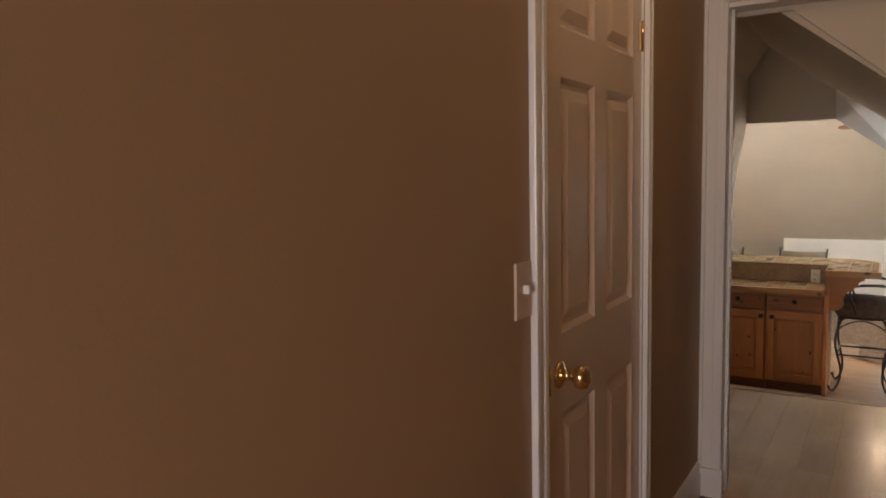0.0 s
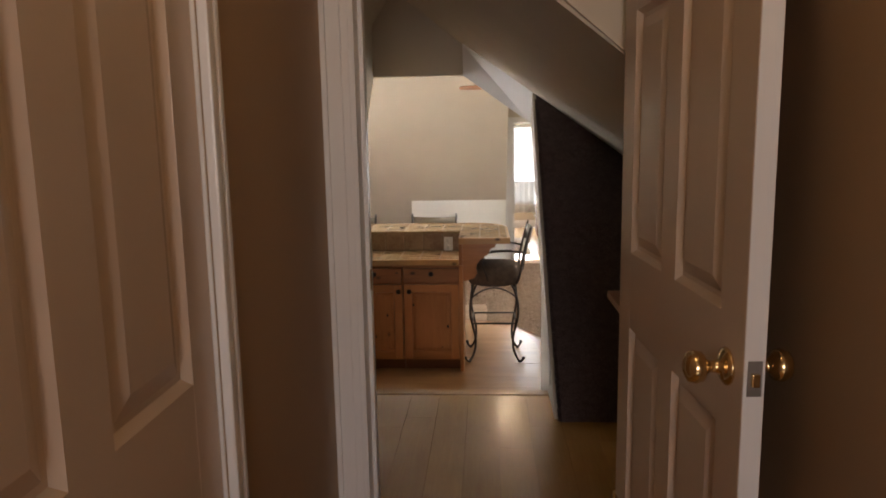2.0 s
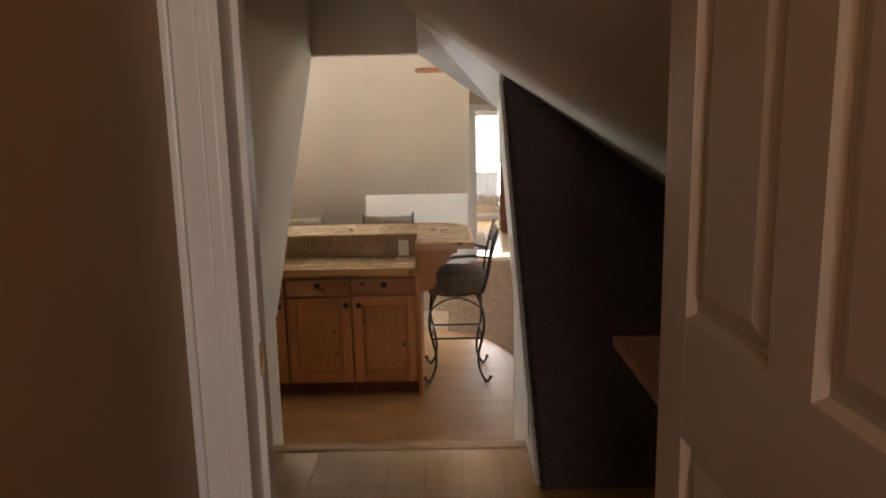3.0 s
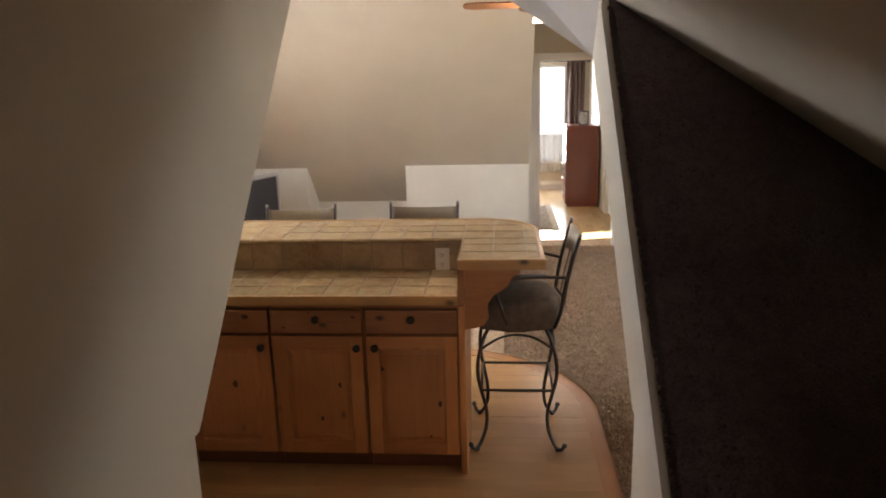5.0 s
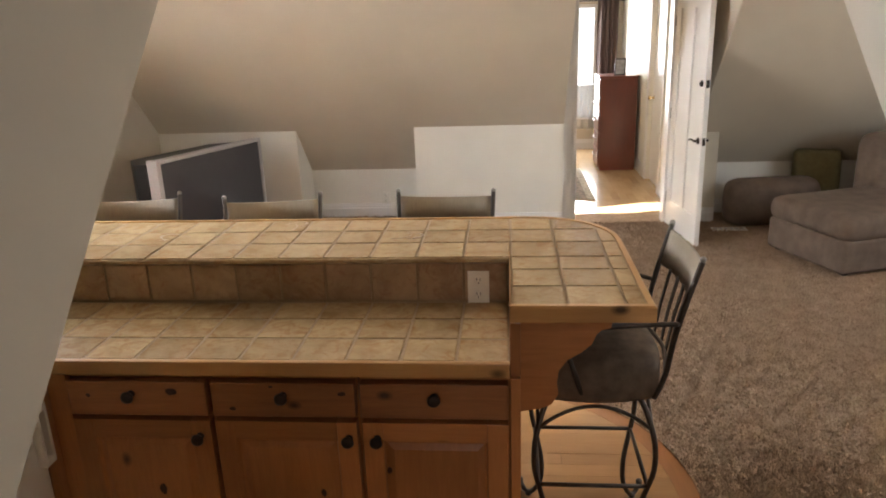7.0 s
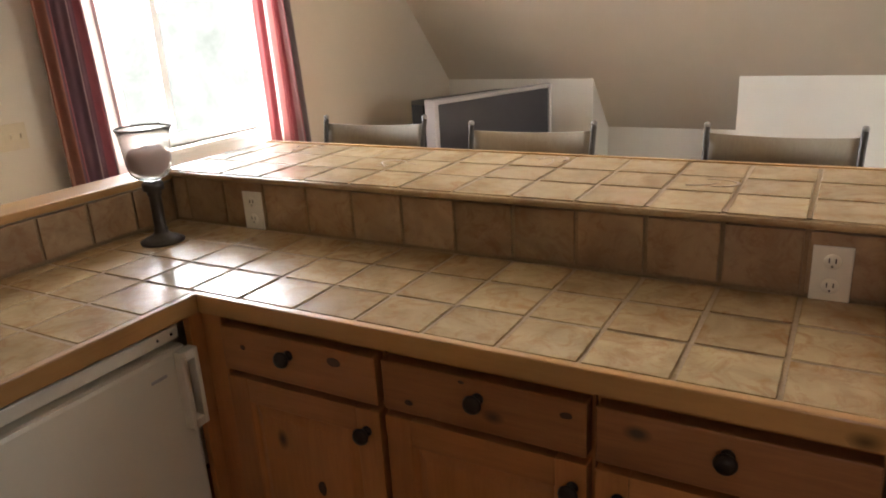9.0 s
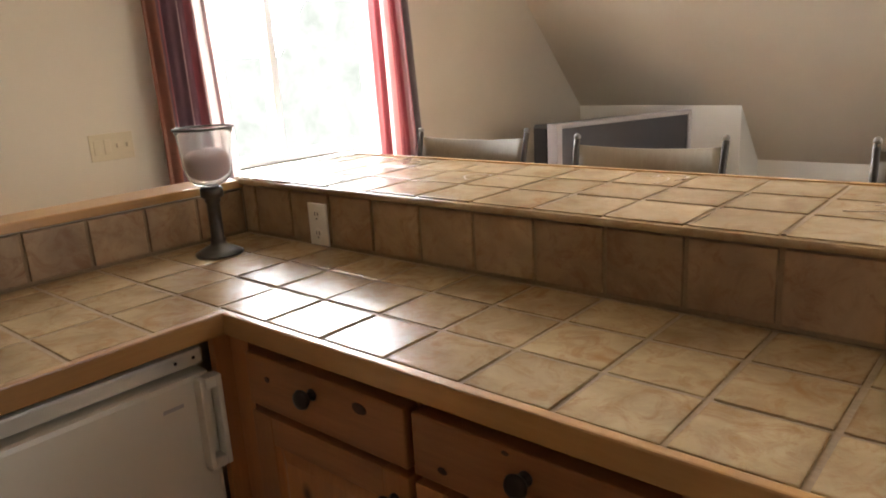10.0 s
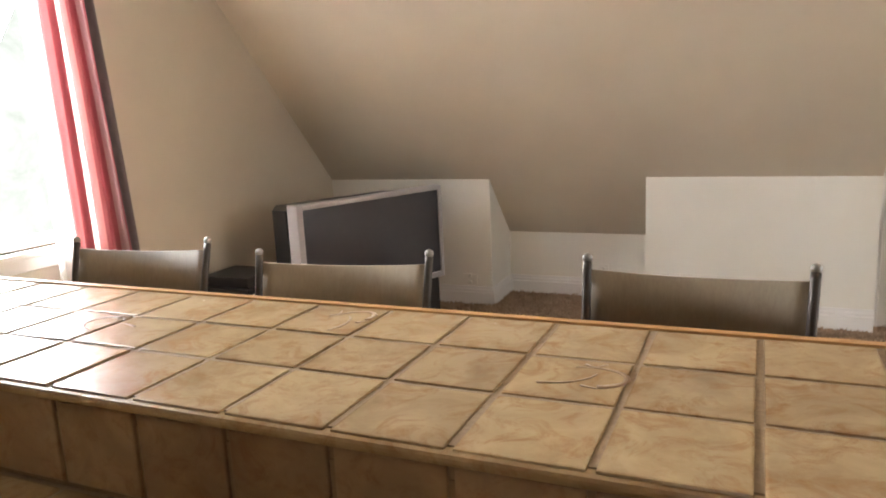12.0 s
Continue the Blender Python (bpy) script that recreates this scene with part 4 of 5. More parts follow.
# corbel under the wing
pts = [(-0.186, 1.036), (0.075, 1.036), (0.07, 1.005), (0.045, 1.00), (0.03, 0.985), (0.018, 0.955), (-0.01, 0.93), (-0.05, 0.905), (-0.075, 0.87), (-0.08, 0.83), (-0.075, 0.795), (-0.095, 0.76), (-0.13, 0.745), (-0.186, 0.735)]
for y in (6.80, 7.62):
    thing("corbel", prism(bmesh.new(), pts, 1, y, y + 0.03), M_PINEX, "curved pine bracket under the bar wing", "bracket", "bar brackets")


def outlet(x, y, z, facing, label, wide=0.074, high=0.116):
    """A wall socket with two outlets, facing -y or -x/+x."""
    ob = hub("wall_socket", (x, y, z), label, "socket", "wall sockets")
    bm = boxed(x - wide / 2, x + wide / 2, y - 0.006, y, z - high / 2, z + high / 2, bevel=0.002)
    part("plate", bm, M_PLASTIC, ob)
    for dz in (-0.026, 0.026):
        face = part("receptacle", lathe(bmesh.new(), [(0.001, -0.0085), (0.015, -0.0085), (0.0165, -0.0065), (0.0165, -0.004)], (x, y, z + dz), 16, "y"), M_PLASTIC, ob)
        bm = bmesh.new()
        for dx in (-0.006, 0.006):
            box(bm, x + dx - 0.0012, x + dx + 0.0012, y - 0.0092, y - 0.0084, z + dz - 0.002, z + dz + 0.008)
        box(bm, x - 0.002, x + 0.002, y - 0.0092, y - 0.0084, z + dz - 0.011, z + dz - 0.007)
        part("slots", bm, M_SLOT, face)
    return ob


outlet(-0.322, 7.2275, 0.972, 0, "white double socket on the tile splash")
outlet(-1.873, 7.2275, 0.975, 0, "white double socket on the tile splash")
outlet(-1.425, 11.829, 0.20, 0, "white socket on the low wall")
outlet(-2.33, FAR - 0.001, 0.20, 0, "white socket on the cream low wall", 0.116, 0.074)

# small fridge
fridge = hub("small_fridge", (-1.95, 6.40, 0), "white enamelled fridge under the tiled counter", "fridge")
part("body", boxed(-2.21, -1.715, 6.115, 6.722, 0.02, 0.845, bevel=0.008), M_FRIDGE, fridge)
part("top_strip", boxed(-1.715, -1.672, 6.115, 6.722, 0.808, 0.843, bevel=0.006), M_FRIDGE, fridge)
part("door", boxed(-1.71, -1.655, 6.115, 6.722, 0.06, 0.797, bevel=0.012), M_FRIDGE, fridge)
bm = bmesh.new()
box(bm, -1.657, -1.628, 6.682, 6.694, 0.585, 0.79, bevel=0.004)
box(bm, -1.657, -1.628, 6.720, 6.732, 0.585, 0.79, bevel=0.004)
box(bm, -1.657, -1.628, 6.694, 6.720, 0.765, 0.79, bevel=0.004)
box(bm, -1.657, -1.628, 6.694, 6.720, 0.585, 0.61, bevel=0.004)
part("handle", bm, M_FRIDGE, fridge, "white plastic loop handle")
part("badge", boxed(-1.656, -1.6535, 6.61, 6.655, 0.738, 0.746, bevel=0.001), M_TVGREY, fridge)
for y in (6.70, 6.66):
    part("screw", lathe(bmesh.new(), [(0.001, 0), (0.004, 0), (0.003, 0.002)], (-1.672, y, 0.826), 10, "x"), M_SLOT, fridge)
cab2 = hub("base_cabinet", (-1.95, 5.77, 0), "knotty pine base cabinet beside the fridge", "cabinet", "kitchen base cabinets")
part("body", boxed(-2.21, -1.66, 5.43, 6.10, 0.0, 0.868), M_PINE, cab2)

# candle holder
m_glass, n_, l_, b_ = material("clear_glass")
b_.inputs["Base Color"].default_value = (0.97, 0.98, 0.97, 1)
b_.inputs["Transmission Weight"].default_value = 1.0
b_.inputs["Roughness"].default_value = 0.10
b_.inputs["IOR"].default_value = 1.02
CX, CY = -2.06, 7.03
m_cup, n_, l_, b_ = material("hazy_glass")
b_.inputs["Base Color"].default_value = (0.96, 0.96, 0.95, 1)
b_.inputs["Transmission Weight"].default_value = 0.86
b_.inputs["Roughness"].default_value = 0.16
b_.inputs["IOR"].default_value = 1.06
candle = hub("candle_holder", (CX, CY, CZ), "dark metal candle stand with a glass hurricane cup", "candle holder")
part("stand", lathe(bmesh.new(), [(0.001, 0.001), (0.062, 0.001), (0.063, 0.006), (0.045, 0.016), (0.024, 0.026), (0.019, 0.034), (0.021, 0.040), (0.017, 0.046), (0.017, 0.14), (0.021, 0.146), (0.019, 0.152), (0.030, 0.158), (0.030, 0.178), (0.024, 0.184), (0.001, 0.184)], (CX, CY, CZ), 28), M_IRON, candle)
cup = part("cup", lathe(bmesh.new(), [(0.022, 0.186), (0.040, 0.193), (0.055, 0.208), (0.0625, 0.235), (0.0655, 0.275), (0.069, 0.315), (0.0755, 0.336), (0.073, 0.337), (0.0665, 0.315), (0.063, 0.275), (0.060, 0.236), (0.0525, 0.211), (0.038, 0.197), (0.020, 0.190)], (CX, CY, CZ), 36), m_cup, candle, "hazy glass hurricane cup")
cup.visible_shadow = False
ring = [(CX + 0.0755 * math.cos(a), CY + 0.0755 * math.sin(a), CZ + 0.336) for a in (2 * math.pi * k / 32 for k in range(33))]
part("rim", tube(bmesh.new(), ring, 0.0032, 8), M_IRON, candle, "dark metal rim of the cup")
bm = lathe(bmesh.new(), [(0.001, 0.200), (0.030, 0.203), (0.0495, 0.216), (0.0585, 0.240), (0.0590, 0.258), (0.050, 0.270), (0.034, 0.277), (0.015, 0.281), (0.001, 0.281)], (CX, CY, CZ), 24)
for v in bm.verts:
    d = noise.noise(v.co * 45) * 0.012
    v.co.z += d if v.co.z > CZ + 0.23 else 0
part("candle", bm, M_WAX, candle, "rose-brown wax in the cup")

# ---- bar stools ----


def bar_stool():
    """A wrought-iron stool that faces -y, with its base at the origin."""
    ob = hub("bar_stool", (0, 0, 0), "wrought-iron bar stool with a dark padded seat and slatted back", "stool", "bar stools")
    bm = lathe(bmesh.new(), [(0.001, 0.650), (0.18, 0.650), (0.213, 0.655), (0.228, 0.675), (0.233, 0.72), (0.230, 0.765), (0.214, 0.795), (0.175, 0.812), (0.09, 0.820), (0.001, 0.821)], (0, 0, 0), 40)
    for v in bm.verts:
        r = math.hypot(v.co.x, v.co.y)
        if r > 0.01:
            a = math.atan2(v.co.y, v.co.x)
            k = 1.0 / max(abs(math.cos(a)), abs(math.sin(a))) ** 0.55
            v.co.x *= k * 0.98
            v.co.y *= k * 0.98
    part("seat", bm, M_SEAT, ob, "dark brown padded leather seat")
    bm = bmesh.new()
    ringp = [(0.175 * math.cos(a), 0.175 * math.sin(a), 0.645) for a in (2 * math.pi * k / 28 for k in range(29))]
    tube(bm, ringp, 0.009, 8)
    part("swivel_ring", bm, M_IRON, ob)
    for sx in (-1, 1):
        for sy in (-1, 1):
            prof = [(0.145, 0.645), (0.170, 0.60), (0.196, 0.50), (0.198, 0.40), (0.178, 0.30), (0.158, 0.20), (0.160, 0.11), (0.182, 0.045), (0.205, 0.012), (0.226, 0.016), (0.238, 0.040)]
            part("leg", tube(bmesh.new(), smooth_path([(sx * r, sy * r, z) for r, z in prof], 4), 0.0095, 8), M_IRON, ob)
            bm = bmesh.new()
            bmesh.ops.create_icosphere(bm, subdivisions=2, radius=0.014, matrix=Matrix.Translation((sx * 0.240, sy * 0.240, 0.046)))
            part("scroll_tip", bm, M_IRON, ob)
            part("foot_pad", lathe(bmesh.new(), [(0.001, 0.0), (0.013, 0.0), (0.013, 0.010), (0.001, 0.012)], (sx * 0.207, sy * 0.207, 0), 10), M_IRON, ob)
    for z, r in ((0.325, 0.183),):
        for a, b in (((-r, -r), (r, -r)), ((-r, r), (r, r)), ((-r, -r), (-r, r)), ((r, -r), (r, r))):
            part("stretcher", tube(bmesh.new(), [(*a, z), (*b, z)], 0.0075, 8), M_IRON, ob)
    for sx, sy in ((-1, 0), (1, 0), (0, -1), (0, 1)):
        pts = []
        for k in range(13):
            u = -1 + 2 * k / 12
            h = 0.545 + 0.085 * (1 - u * u)
            pts.append((sx * 0.186 if sx else u * 0.186, sy * 0.186 if sy else u * 0.186, h))
        part("arch_brace", tube(bmesh.new(), pts, 0.0065, 8), M_IRON, ob)
    for sx in (-1, 1):
        post = smooth_path([(sx * 0.19, 0.185, 0.665), (sx * 0.195, 0.215, 0.75), (sx * 0.200, 0.235, 0.88), (sx * 0.206, 0.268, 1.02), (sx * 0.210, 0.300, 1.135)], 5)
        p = part("back_post", tube(bmesh.new(), post, 0.0095, 8), M_IRON, ob)
        bm = bmesh.new()
        bmesh.ops.create_icosphere(bm, subdivisions=2, radius=0.0105, matrix=Matrix.Translation((sx * 0.210, 0.301, 1.142)))
        part("finial", bm, M_IRON2, p)
        arm = smooth_path([(sx * 0.204, 0.245, 0.93), (sx * 0.245, 0.14, 0.945), (sx * 0.262, 0.02, 0.945), (sx * 0.258, -0.075, 0.925), (sx * 0.240, -0.10, 0.86), (sx * 0.232, -0.07, 0.76), (sx * 0.215, -0.05, 0.69)], 5)
        part("arm", tube(bmesh.new(), arm, 0.0085, 8), M_IRON, ob)
        bm = boxed(-0.022, 0.022, -0.085, 0.085, -0.006, 0.006, bevel=0.005)
        bmesh.ops.transform(bm, matrix=pose(sx * 0.256, 0.06, 0.953, 2), verts=bm.verts)
        part("arm_pad", bm, M_IRON, ob)
    # curved crest panel
    bm = bmesh.new()
    cols = []
    for k in range(15):
        u = -1 + 2 * k / 14
        x = u * 0.201
        bow = 0.030 * (1 - u * u)
        col = []
        for z, yy in ((0.992, 0.262), (1.118 - 0.012 * (1 - u * u), 0.294)):
            for t in (0.0, 0.008):
                col.append(bm.verts.new((x, yy + bow + t, z)))
        cols.append(col)
    for a, b in zip(cols, cols[1:]):
        for q in ((0, 1), (1, 3), (3, 2), (2, 0)):
            bm.faces.new((a[q[0]], a[q[1]], b[q[1]], b[q[0]])).smooth = True
    for c in (cols[0], cols[-1]):
        bm.faces.new((c[0], c[1], c[3], c[2]))
    part("crest_panel", bm, M_SLING, ob, "brown curved back panel")
    part("lower_rail", tube(bmesh.new(), smooth_path([(-0.195, 0.216, 0.762), (0, 0.245, 0.762), (0.195, 0.216, 0.762)], 6), 0.008, 8), M_IRON, ob)
    for k in range(4):
        u = -0.6 + 0.4 * k
        bow = 0.028 * (1 - u * u)
        pts = [(u * 0.19, 0.218 + bow, 0.762), (u * 0.19, 0.236 + bow, 0.88), (u * 0.195, 0.264 + bow, 1.0)]
        bm = bmesh.new()
        for p0, p1 in zip(pts, pts[1:]):
            slab(bm, [(p0[0] - 0.011, p0[1], p0[2]), (p0[0] + 0.011, p0[1], p0[2]), (p1[0] + 0.011, p1[1], p1[2]), (p1[0] - 0.011, p1[1], p1[2])], (0, 0.005, 0))
        part("slat", bm, M_IRON, ob)
    return ob


stool = bar_stool()
stool.matrix_basis = pose(0.062, 7.205, 0.001, 0, 0, -90)
for x, y, a in ((-1.885, 7.68, 8), (-1.213, 7.63, 8.5), (-0.502, 7.675, -2)):
    copy_thing(stool, pose(x, y, 0.001, 0, 0, a))

# ---- living room ----
# window with sashes, sill and apron
win = hub("window_1", (WEST, 8.63, WZ0), "bright white-framed slider window with two sashes", "window", kind="structure")
bm = bmesh.new()
xa, xb = WEST - 0.13, WEST - 0.06
for y0, y1, z0, z1 in ((WY0, WY0 + 0.05, WZ0, WZ1), (WY1 - 0.05, WY1, WZ0, WZ1), (WY0 + 0.05, WY1 - 0.05, WZ0, WZ0 + 0.05), (WY0 + 0.05, WY1 - 0.05, WZ1 - 0.05, WZ1)):
    box(bm, xa, xb, y0, y1, z0, z1, bevel=0.004)
part("window_frame", bm, M_VINYL, win)
part("mullion", boxed(xa + 0.005, xb + 0.01, 8.350, 8.395, WZ0 + 0.05, WZ1 - 0.05, bevel=0.004), M_VINYL, win)
for y0, y1 in ((WY0 + 0.05, 8.350), (8.395, WY1 - 0.05)):
    pane = part("pane", boxed(xa + 0.03, xa + 0.034, y0, y1, WZ0 + 0.05, WZ1 - 0.05), m_glass, win)
    pane.visible_shadow = False
part("window_sill", boxed(WEST - 0.06, WEST + 0.05, WY0 - 0.08, WY1 + 0.08, WZ0 - 0.030, WZ0, bevel=0.006), M_TRIM, win)
part("apron", boxed(WEST + 0.001, WEST + 0.016, WY0 - 0.05, WY1 + 0.05, WZ0 - 0.095, WZ0 - 0.030, bevel=0.004), M_TRIM, win)


def cloth(name, colour, translucent=0.0, rough=0.85):
    m, n, l, b = material(name)
    v = mapped(n, l, (1, 1, 1))
    f = noise_node(n, l, v, 220.0, 2)
    l.new(ramp(n, l, f, ((0.3, shade(colour, 0.85)), (0.7, shade(colour, 1.12)))), b.inputs["Base Color"])
    b.inputs["Roughness"].default_value = rough
    b.inputs["Sheen Weight"].default_value = 0.15
    bumped(n, l, b, f, 0.25, 0.001)
    if translucent:
        t = n.new("ShaderNodeBsdfTranslucent")
        t.inputs["Color"].default_value = (*shade(colour, 1.0), 1)
        s = n.new("ShaderNodeMixShader")
        s.inputs[0].default_value = translucent
        l.new(b.outputs[0], s.inputs[1])
        l.new(t.outputs[0], s.inputs[2])
        l.new(s.outputs[0], n["Material Output"].inputs[0])
    return m


C_PLUM = cloth("curtain_plum", (0.20, 0.11, 0.135), 0.45)
C_RED = cloth("curtain_red", (0.34, 0.12, 0.14), 0.35)
C_RUST = cloth("curtain_rust", (0.33, 0.14, 0.095), 0.25)
C_WHITE = cloth("curtain_white", (0.80, 0.72, 0.68), 0.6)
C_MAUVE = cloth("curtain_mauve", (0.42, 0.30, 0.31), 0.5)
C_PINK = cloth("curtain_pink", (0.55, 0.30, 0.31), 0.45)
C_GREY = cloth("curtain_grey", (0.19, 0.165, 0.175), 0.3)
C_BROWN = cloth("curtain_brown", (0.10, 0.062, 0.052), 0.15)
C_SHEER = cloth("curtain_sheer", (0.85, 0.85, 0.84), 0.6)


def curtain(name, along, place, a0, a1, z0, z1, stripes, folds, depth, label, narrow=0.0, lean=0.0):
    """A hanging cloth with folds. along: axis in which it spreads; stripes: (width, material) from a0 to a1; lean: how far its head hangs to the side."""
    total = sum(s for s, _ in stripes)
    mats = []
    for _, m in stripes:
        if m not in mats:
            mats.append(m)
    n, rows = 96, 16
    bm = bmesh.new()
    grid = []
    for j in range(rows + 1):
        t = j / rows
        z = z0 + (z1 - z0) * t
        row = []
        for i in range(n + 1):
            u = i / n
            squeeze = 1 - narrow * t
            a = a0 + (a1 - a0) * (0.5 + (u - 0.5) * squeeze) + lean * t ** 1.6 + 0.006 * math.sin(5 * t + 9 * u)
            d = depth * (math.sin(2 * math.pi * folds * u + 0.8 * math.sin(3 * t)) + 0.35 * math.sin(2 * math.pi * folds * 2.3 * u + 1.0)) * (1.0 - 0.25 * t)
            row.append(bm.verts.new((place + d, a, z) if along == 1 else (a, place + d, z)))
        grid.append(row)
    for j in range(rows):
        for i in range(n):
            f = bm.faces.new((grid[j][i], grid[j][i + 1], grid[j + 1][i + 1], grid[j + 1][i]))
            f.smooth = True
            s, acc = (i + 0.5) / n * total, 0.0
            for w, m in stripes:
                acc += w
                if s <= acc:
                    f.material_index = mats.index(m)
                    break
    me = bpy.data.meshes.new(name)
    bm.to_mesh(me)
    bm.free()
    for m in mats:
        me.materials.append(m)
    ob = tagged(new(name, me), label, "curtain", "window curtains")
    sol = ob.modifiers.new("thickness", "SOLIDIFY")
    sol.thickness = 0.003
    return ob


striped = [(2.3, C_RUST), (0.35, C_PLUM), (0.35, C_RED), (1.7, C_PLUM), (0.3, C_MAUVE), (1.3, C_PLUM), (0.35, C_RED), (0.5, C_PLUM), (0.6, C_WHITE), (0.4, C_MAUVE), (0.5, C_WHITE), (1.0, C_MAUVE), (0.35, C_PINK), (0.9, C_WHITE)]
curtain("striped_curtain", 1, WEST + 0.10, 7.60, 8.02, 0.04, 2.88, striped, 5, 0.026, "striped curtain in plum, rust, mauve and white beside the window", 0.25, -0.06)
striped2 = [(1.6, C_SHEER), (0.9, C_PINK), (0.3, C_RED), (0.8, C_WHITE), (0.3, C_PINK), (1.2, C_RED), (0.5, C_MAUVE), (0.3, C_RED), (0.7, C_GREY)]
curtain("striped_curtain", 1, WEST + 0.10, 8.80, 9.36, 0.04, 2.88, striped2, 5, 0.024, "striped curtain in rose, white and grey beside the window", 0.36, -0.11)
rod = hub("curtain_rod", (WEST + 0.10, 8.6, 2.90), "dark metal curtain rod over the window", "curtain rod")
part("rod", tube(bmesh.new(), [(WEST + 0.10, 7.45, 2.90), (WEST + 0.10, 9.55, 2.90)], 0.012, 10), M_IRON, rod)
for y in (7.5, 9.5):
    part("bracket", boxed(WEST, WEST + 0.10, y - 0.01, y + 0.01, 2.88, 2.895), M_IRON, rod)

# switch plate with four rockers
sp = hub("light_switch", (WEST, 7.44, 1.10), "cream four-gang light switch plate", "switch")
part("plate", boxed(WEST, WEST + 0.006, 7.345, 7.535, 1.045, 1.16, bevel=0.002), M_CREAM, sp)
for k in range(4):
    y = 7.375 + 0.044 * k
    if k < 2:
        part("rocker", boxed(WEST + 0.006, WEST + 0.011, y - 0.014, y + 0.014, 1.072, 1.134, bevel=0.002), M_CREAM, sp)
    else:
        part("toggle", boxed(WEST + 0.006, WEST + 0.018, y - 0.006, y + 0.006, 1.095, 1.115, bevel=0.002), M_CREAM, sp)

# television on its stand: front from (-2.80, 9.95) to (-2.37, 11.0)
tv = hub("television", (0, 0, 0), "silver-framed rear-projection television with a dark screen", "television")
TW, TH = 1.15, 0.632
bm = bmesh.new()
for a0, a1, z0, z1 in ((-0.012, 0.030, 0.30, 0.30 + TH), (TW - 0.028, TW, 0.30, 0.30 + TH), (0.030, TW - 0.028, 0.30 + TH - 0.030, 0.30 + TH), (0.030, TW - 0.028, 0.30, 0.34)):
    box(bm, a0, a1, 0, 0.07 if a0 >= 0 else 0.105, z0, z1, bevel=0.006)
part("bezel", bm, M_TVGREY, tv)
part("screen", boxed(0.030, TW - 0.028, 0.012, 0.03, 0.34, 0.30 + TH - 0.030), M_SCREEN, tv, "dark glossy screen")
bm = prism(bmesh.new(), [(-0.02, 0.108), (0.0, 0.108), (0.076, 0.108), (0.09, 0.075), (TW - 0.03, 0.075), (TW - 0.03, 0.14), (TW - 0.25, 0.36), (0.10, 0.40), (-0.05, 0.20)], 2, 0.31, 0.90)
part("housing", bm, M_TVBLACK, tv, "black rear housing")
part("stand", boxed(0.04, TW - 0.04, 0.02, 0.28, 0.0, 0.298, bevel=0.006), M_TVBLACK, tv)
ang = math.degrees(math.atan2(11.0 - 9.94, -2.365 + 2.785))
tv.matrix_basis = pose(-2.785, 9.94, 0.014, 0, 0, ang)
deck = hub("media_player", (-3.1, 9.95, 0.0), "black media shelf with a player on it", "media shelf")
bm = bmesh.new()
box(bm, -3.40, -3.02, 9.72, 10.10, 0.46, 0.49, bevel=0.004)
for x in (-3.38, -3.06):
    for y in (9.74, 10.06):
        box(bm, x, x + 0.03, y, y + 0.03, 0.012, 0.46)
part("shelf", bm, M_TVBLACK, deck)
player = thing("video_player", boxed(-3.38, -3.05, 9.76, 10.06, 0.491, 0.55, bevel=0.004), M_TVBLACK, "flat black video player on the shelf", "player")

# ceiling fan with its lamps
FX, FY, FZ = 0.36, 8.66, 2.40
fan = hub("ceiling_fan", (FX, FY, 3.70), "ceiling fan with wooden blades and lit lamps", "ceiling fan")
part("rod", tube(bmesh.new(), [(FX, FY, 3.70), (FX, FY, FZ)], 0.012, 10), M_BRASS, fan)
part("motor", lathe(bmesh.new(), [(0.02, 0.12), (0.09, 0.10), (0.12, 0.04), (0.12, -0.02), (0.08, -0.06), (0.04, -0.09), (0.001, -0.09)], (FX, FY, FZ), 28), M_BRASS, fan)
for k in range(5):
    a = 180 + 72 * k
    bm = prism(bmesh.new(), [(0.20, -0.05), (0.28, -0.062), (0.56, -0.07), (0.61, -0.05), (0.625, 0.0), (0.61, 0.05), (0.56, 0.07), (0.28, 0.062), (0.20, 0.05)], 2, -0.004, 0.004)
    bmesh.ops.transform(bm, matrix=pose(FX, FY, FZ - 0.05, 0, 0, a) @ pose(0, 0, 0, 12), verts=bm.verts)
    blade = part("blade", bm, M_FANWOOD, fan, "wooden fan blade")
    bm = boxed(0.10, 0.24, -0.015, 0.015, -0.008, 0.0)
    bmesh.ops.transform(bm, matrix=pose(FX, FY, FZ - 0.045, 0, 0, a), verts=bm.verts)
    part("blade_arm", bm, M_BRASS, blade)
for k in range(3):
    a = math.radians(200 + 120 * k)
    cx, cy = FX + 0.11 * math.cos(a), FY + 0.11 * math.sin(a)
    part("lamp_glass", lathe(bmesh.new(), [(0.02, 0.0), (0.035, -0.02), (0.05, -0.06), (0.055, -0.09), (0.001, -0.095)], (cx, cy, FZ - 0.08), 18), m_glow, fan, "lit glass lamp shade")

# sofa: a chaise and the low back behind it
sofa = hub("sofa", (0, 0, 0), "brown microfibre sofa with a rounded chaise", "sofa")


def soft_box(x0, x1, y0, y1, z0, z1, r):
    vs = boxed(x0, x1, y0, y1, z0, z1)
    bmesh.ops.bevel(vs, geom=list(vs.edges), offset=r, segments=5, affect="EDGES", profile=0.55)
    for f in vs.faces:
        f.smooth = True
    return vs


part("base", soft_box(0, 1.9, 0, 0.80, 0.02, 0.27, 0.03), M_SOFA, sofa)
part("cushion", soft_box(-0.015, 1.9, -0.02, 0.82, 0.25, 0.44, 0.085), M_SOFA, sofa)
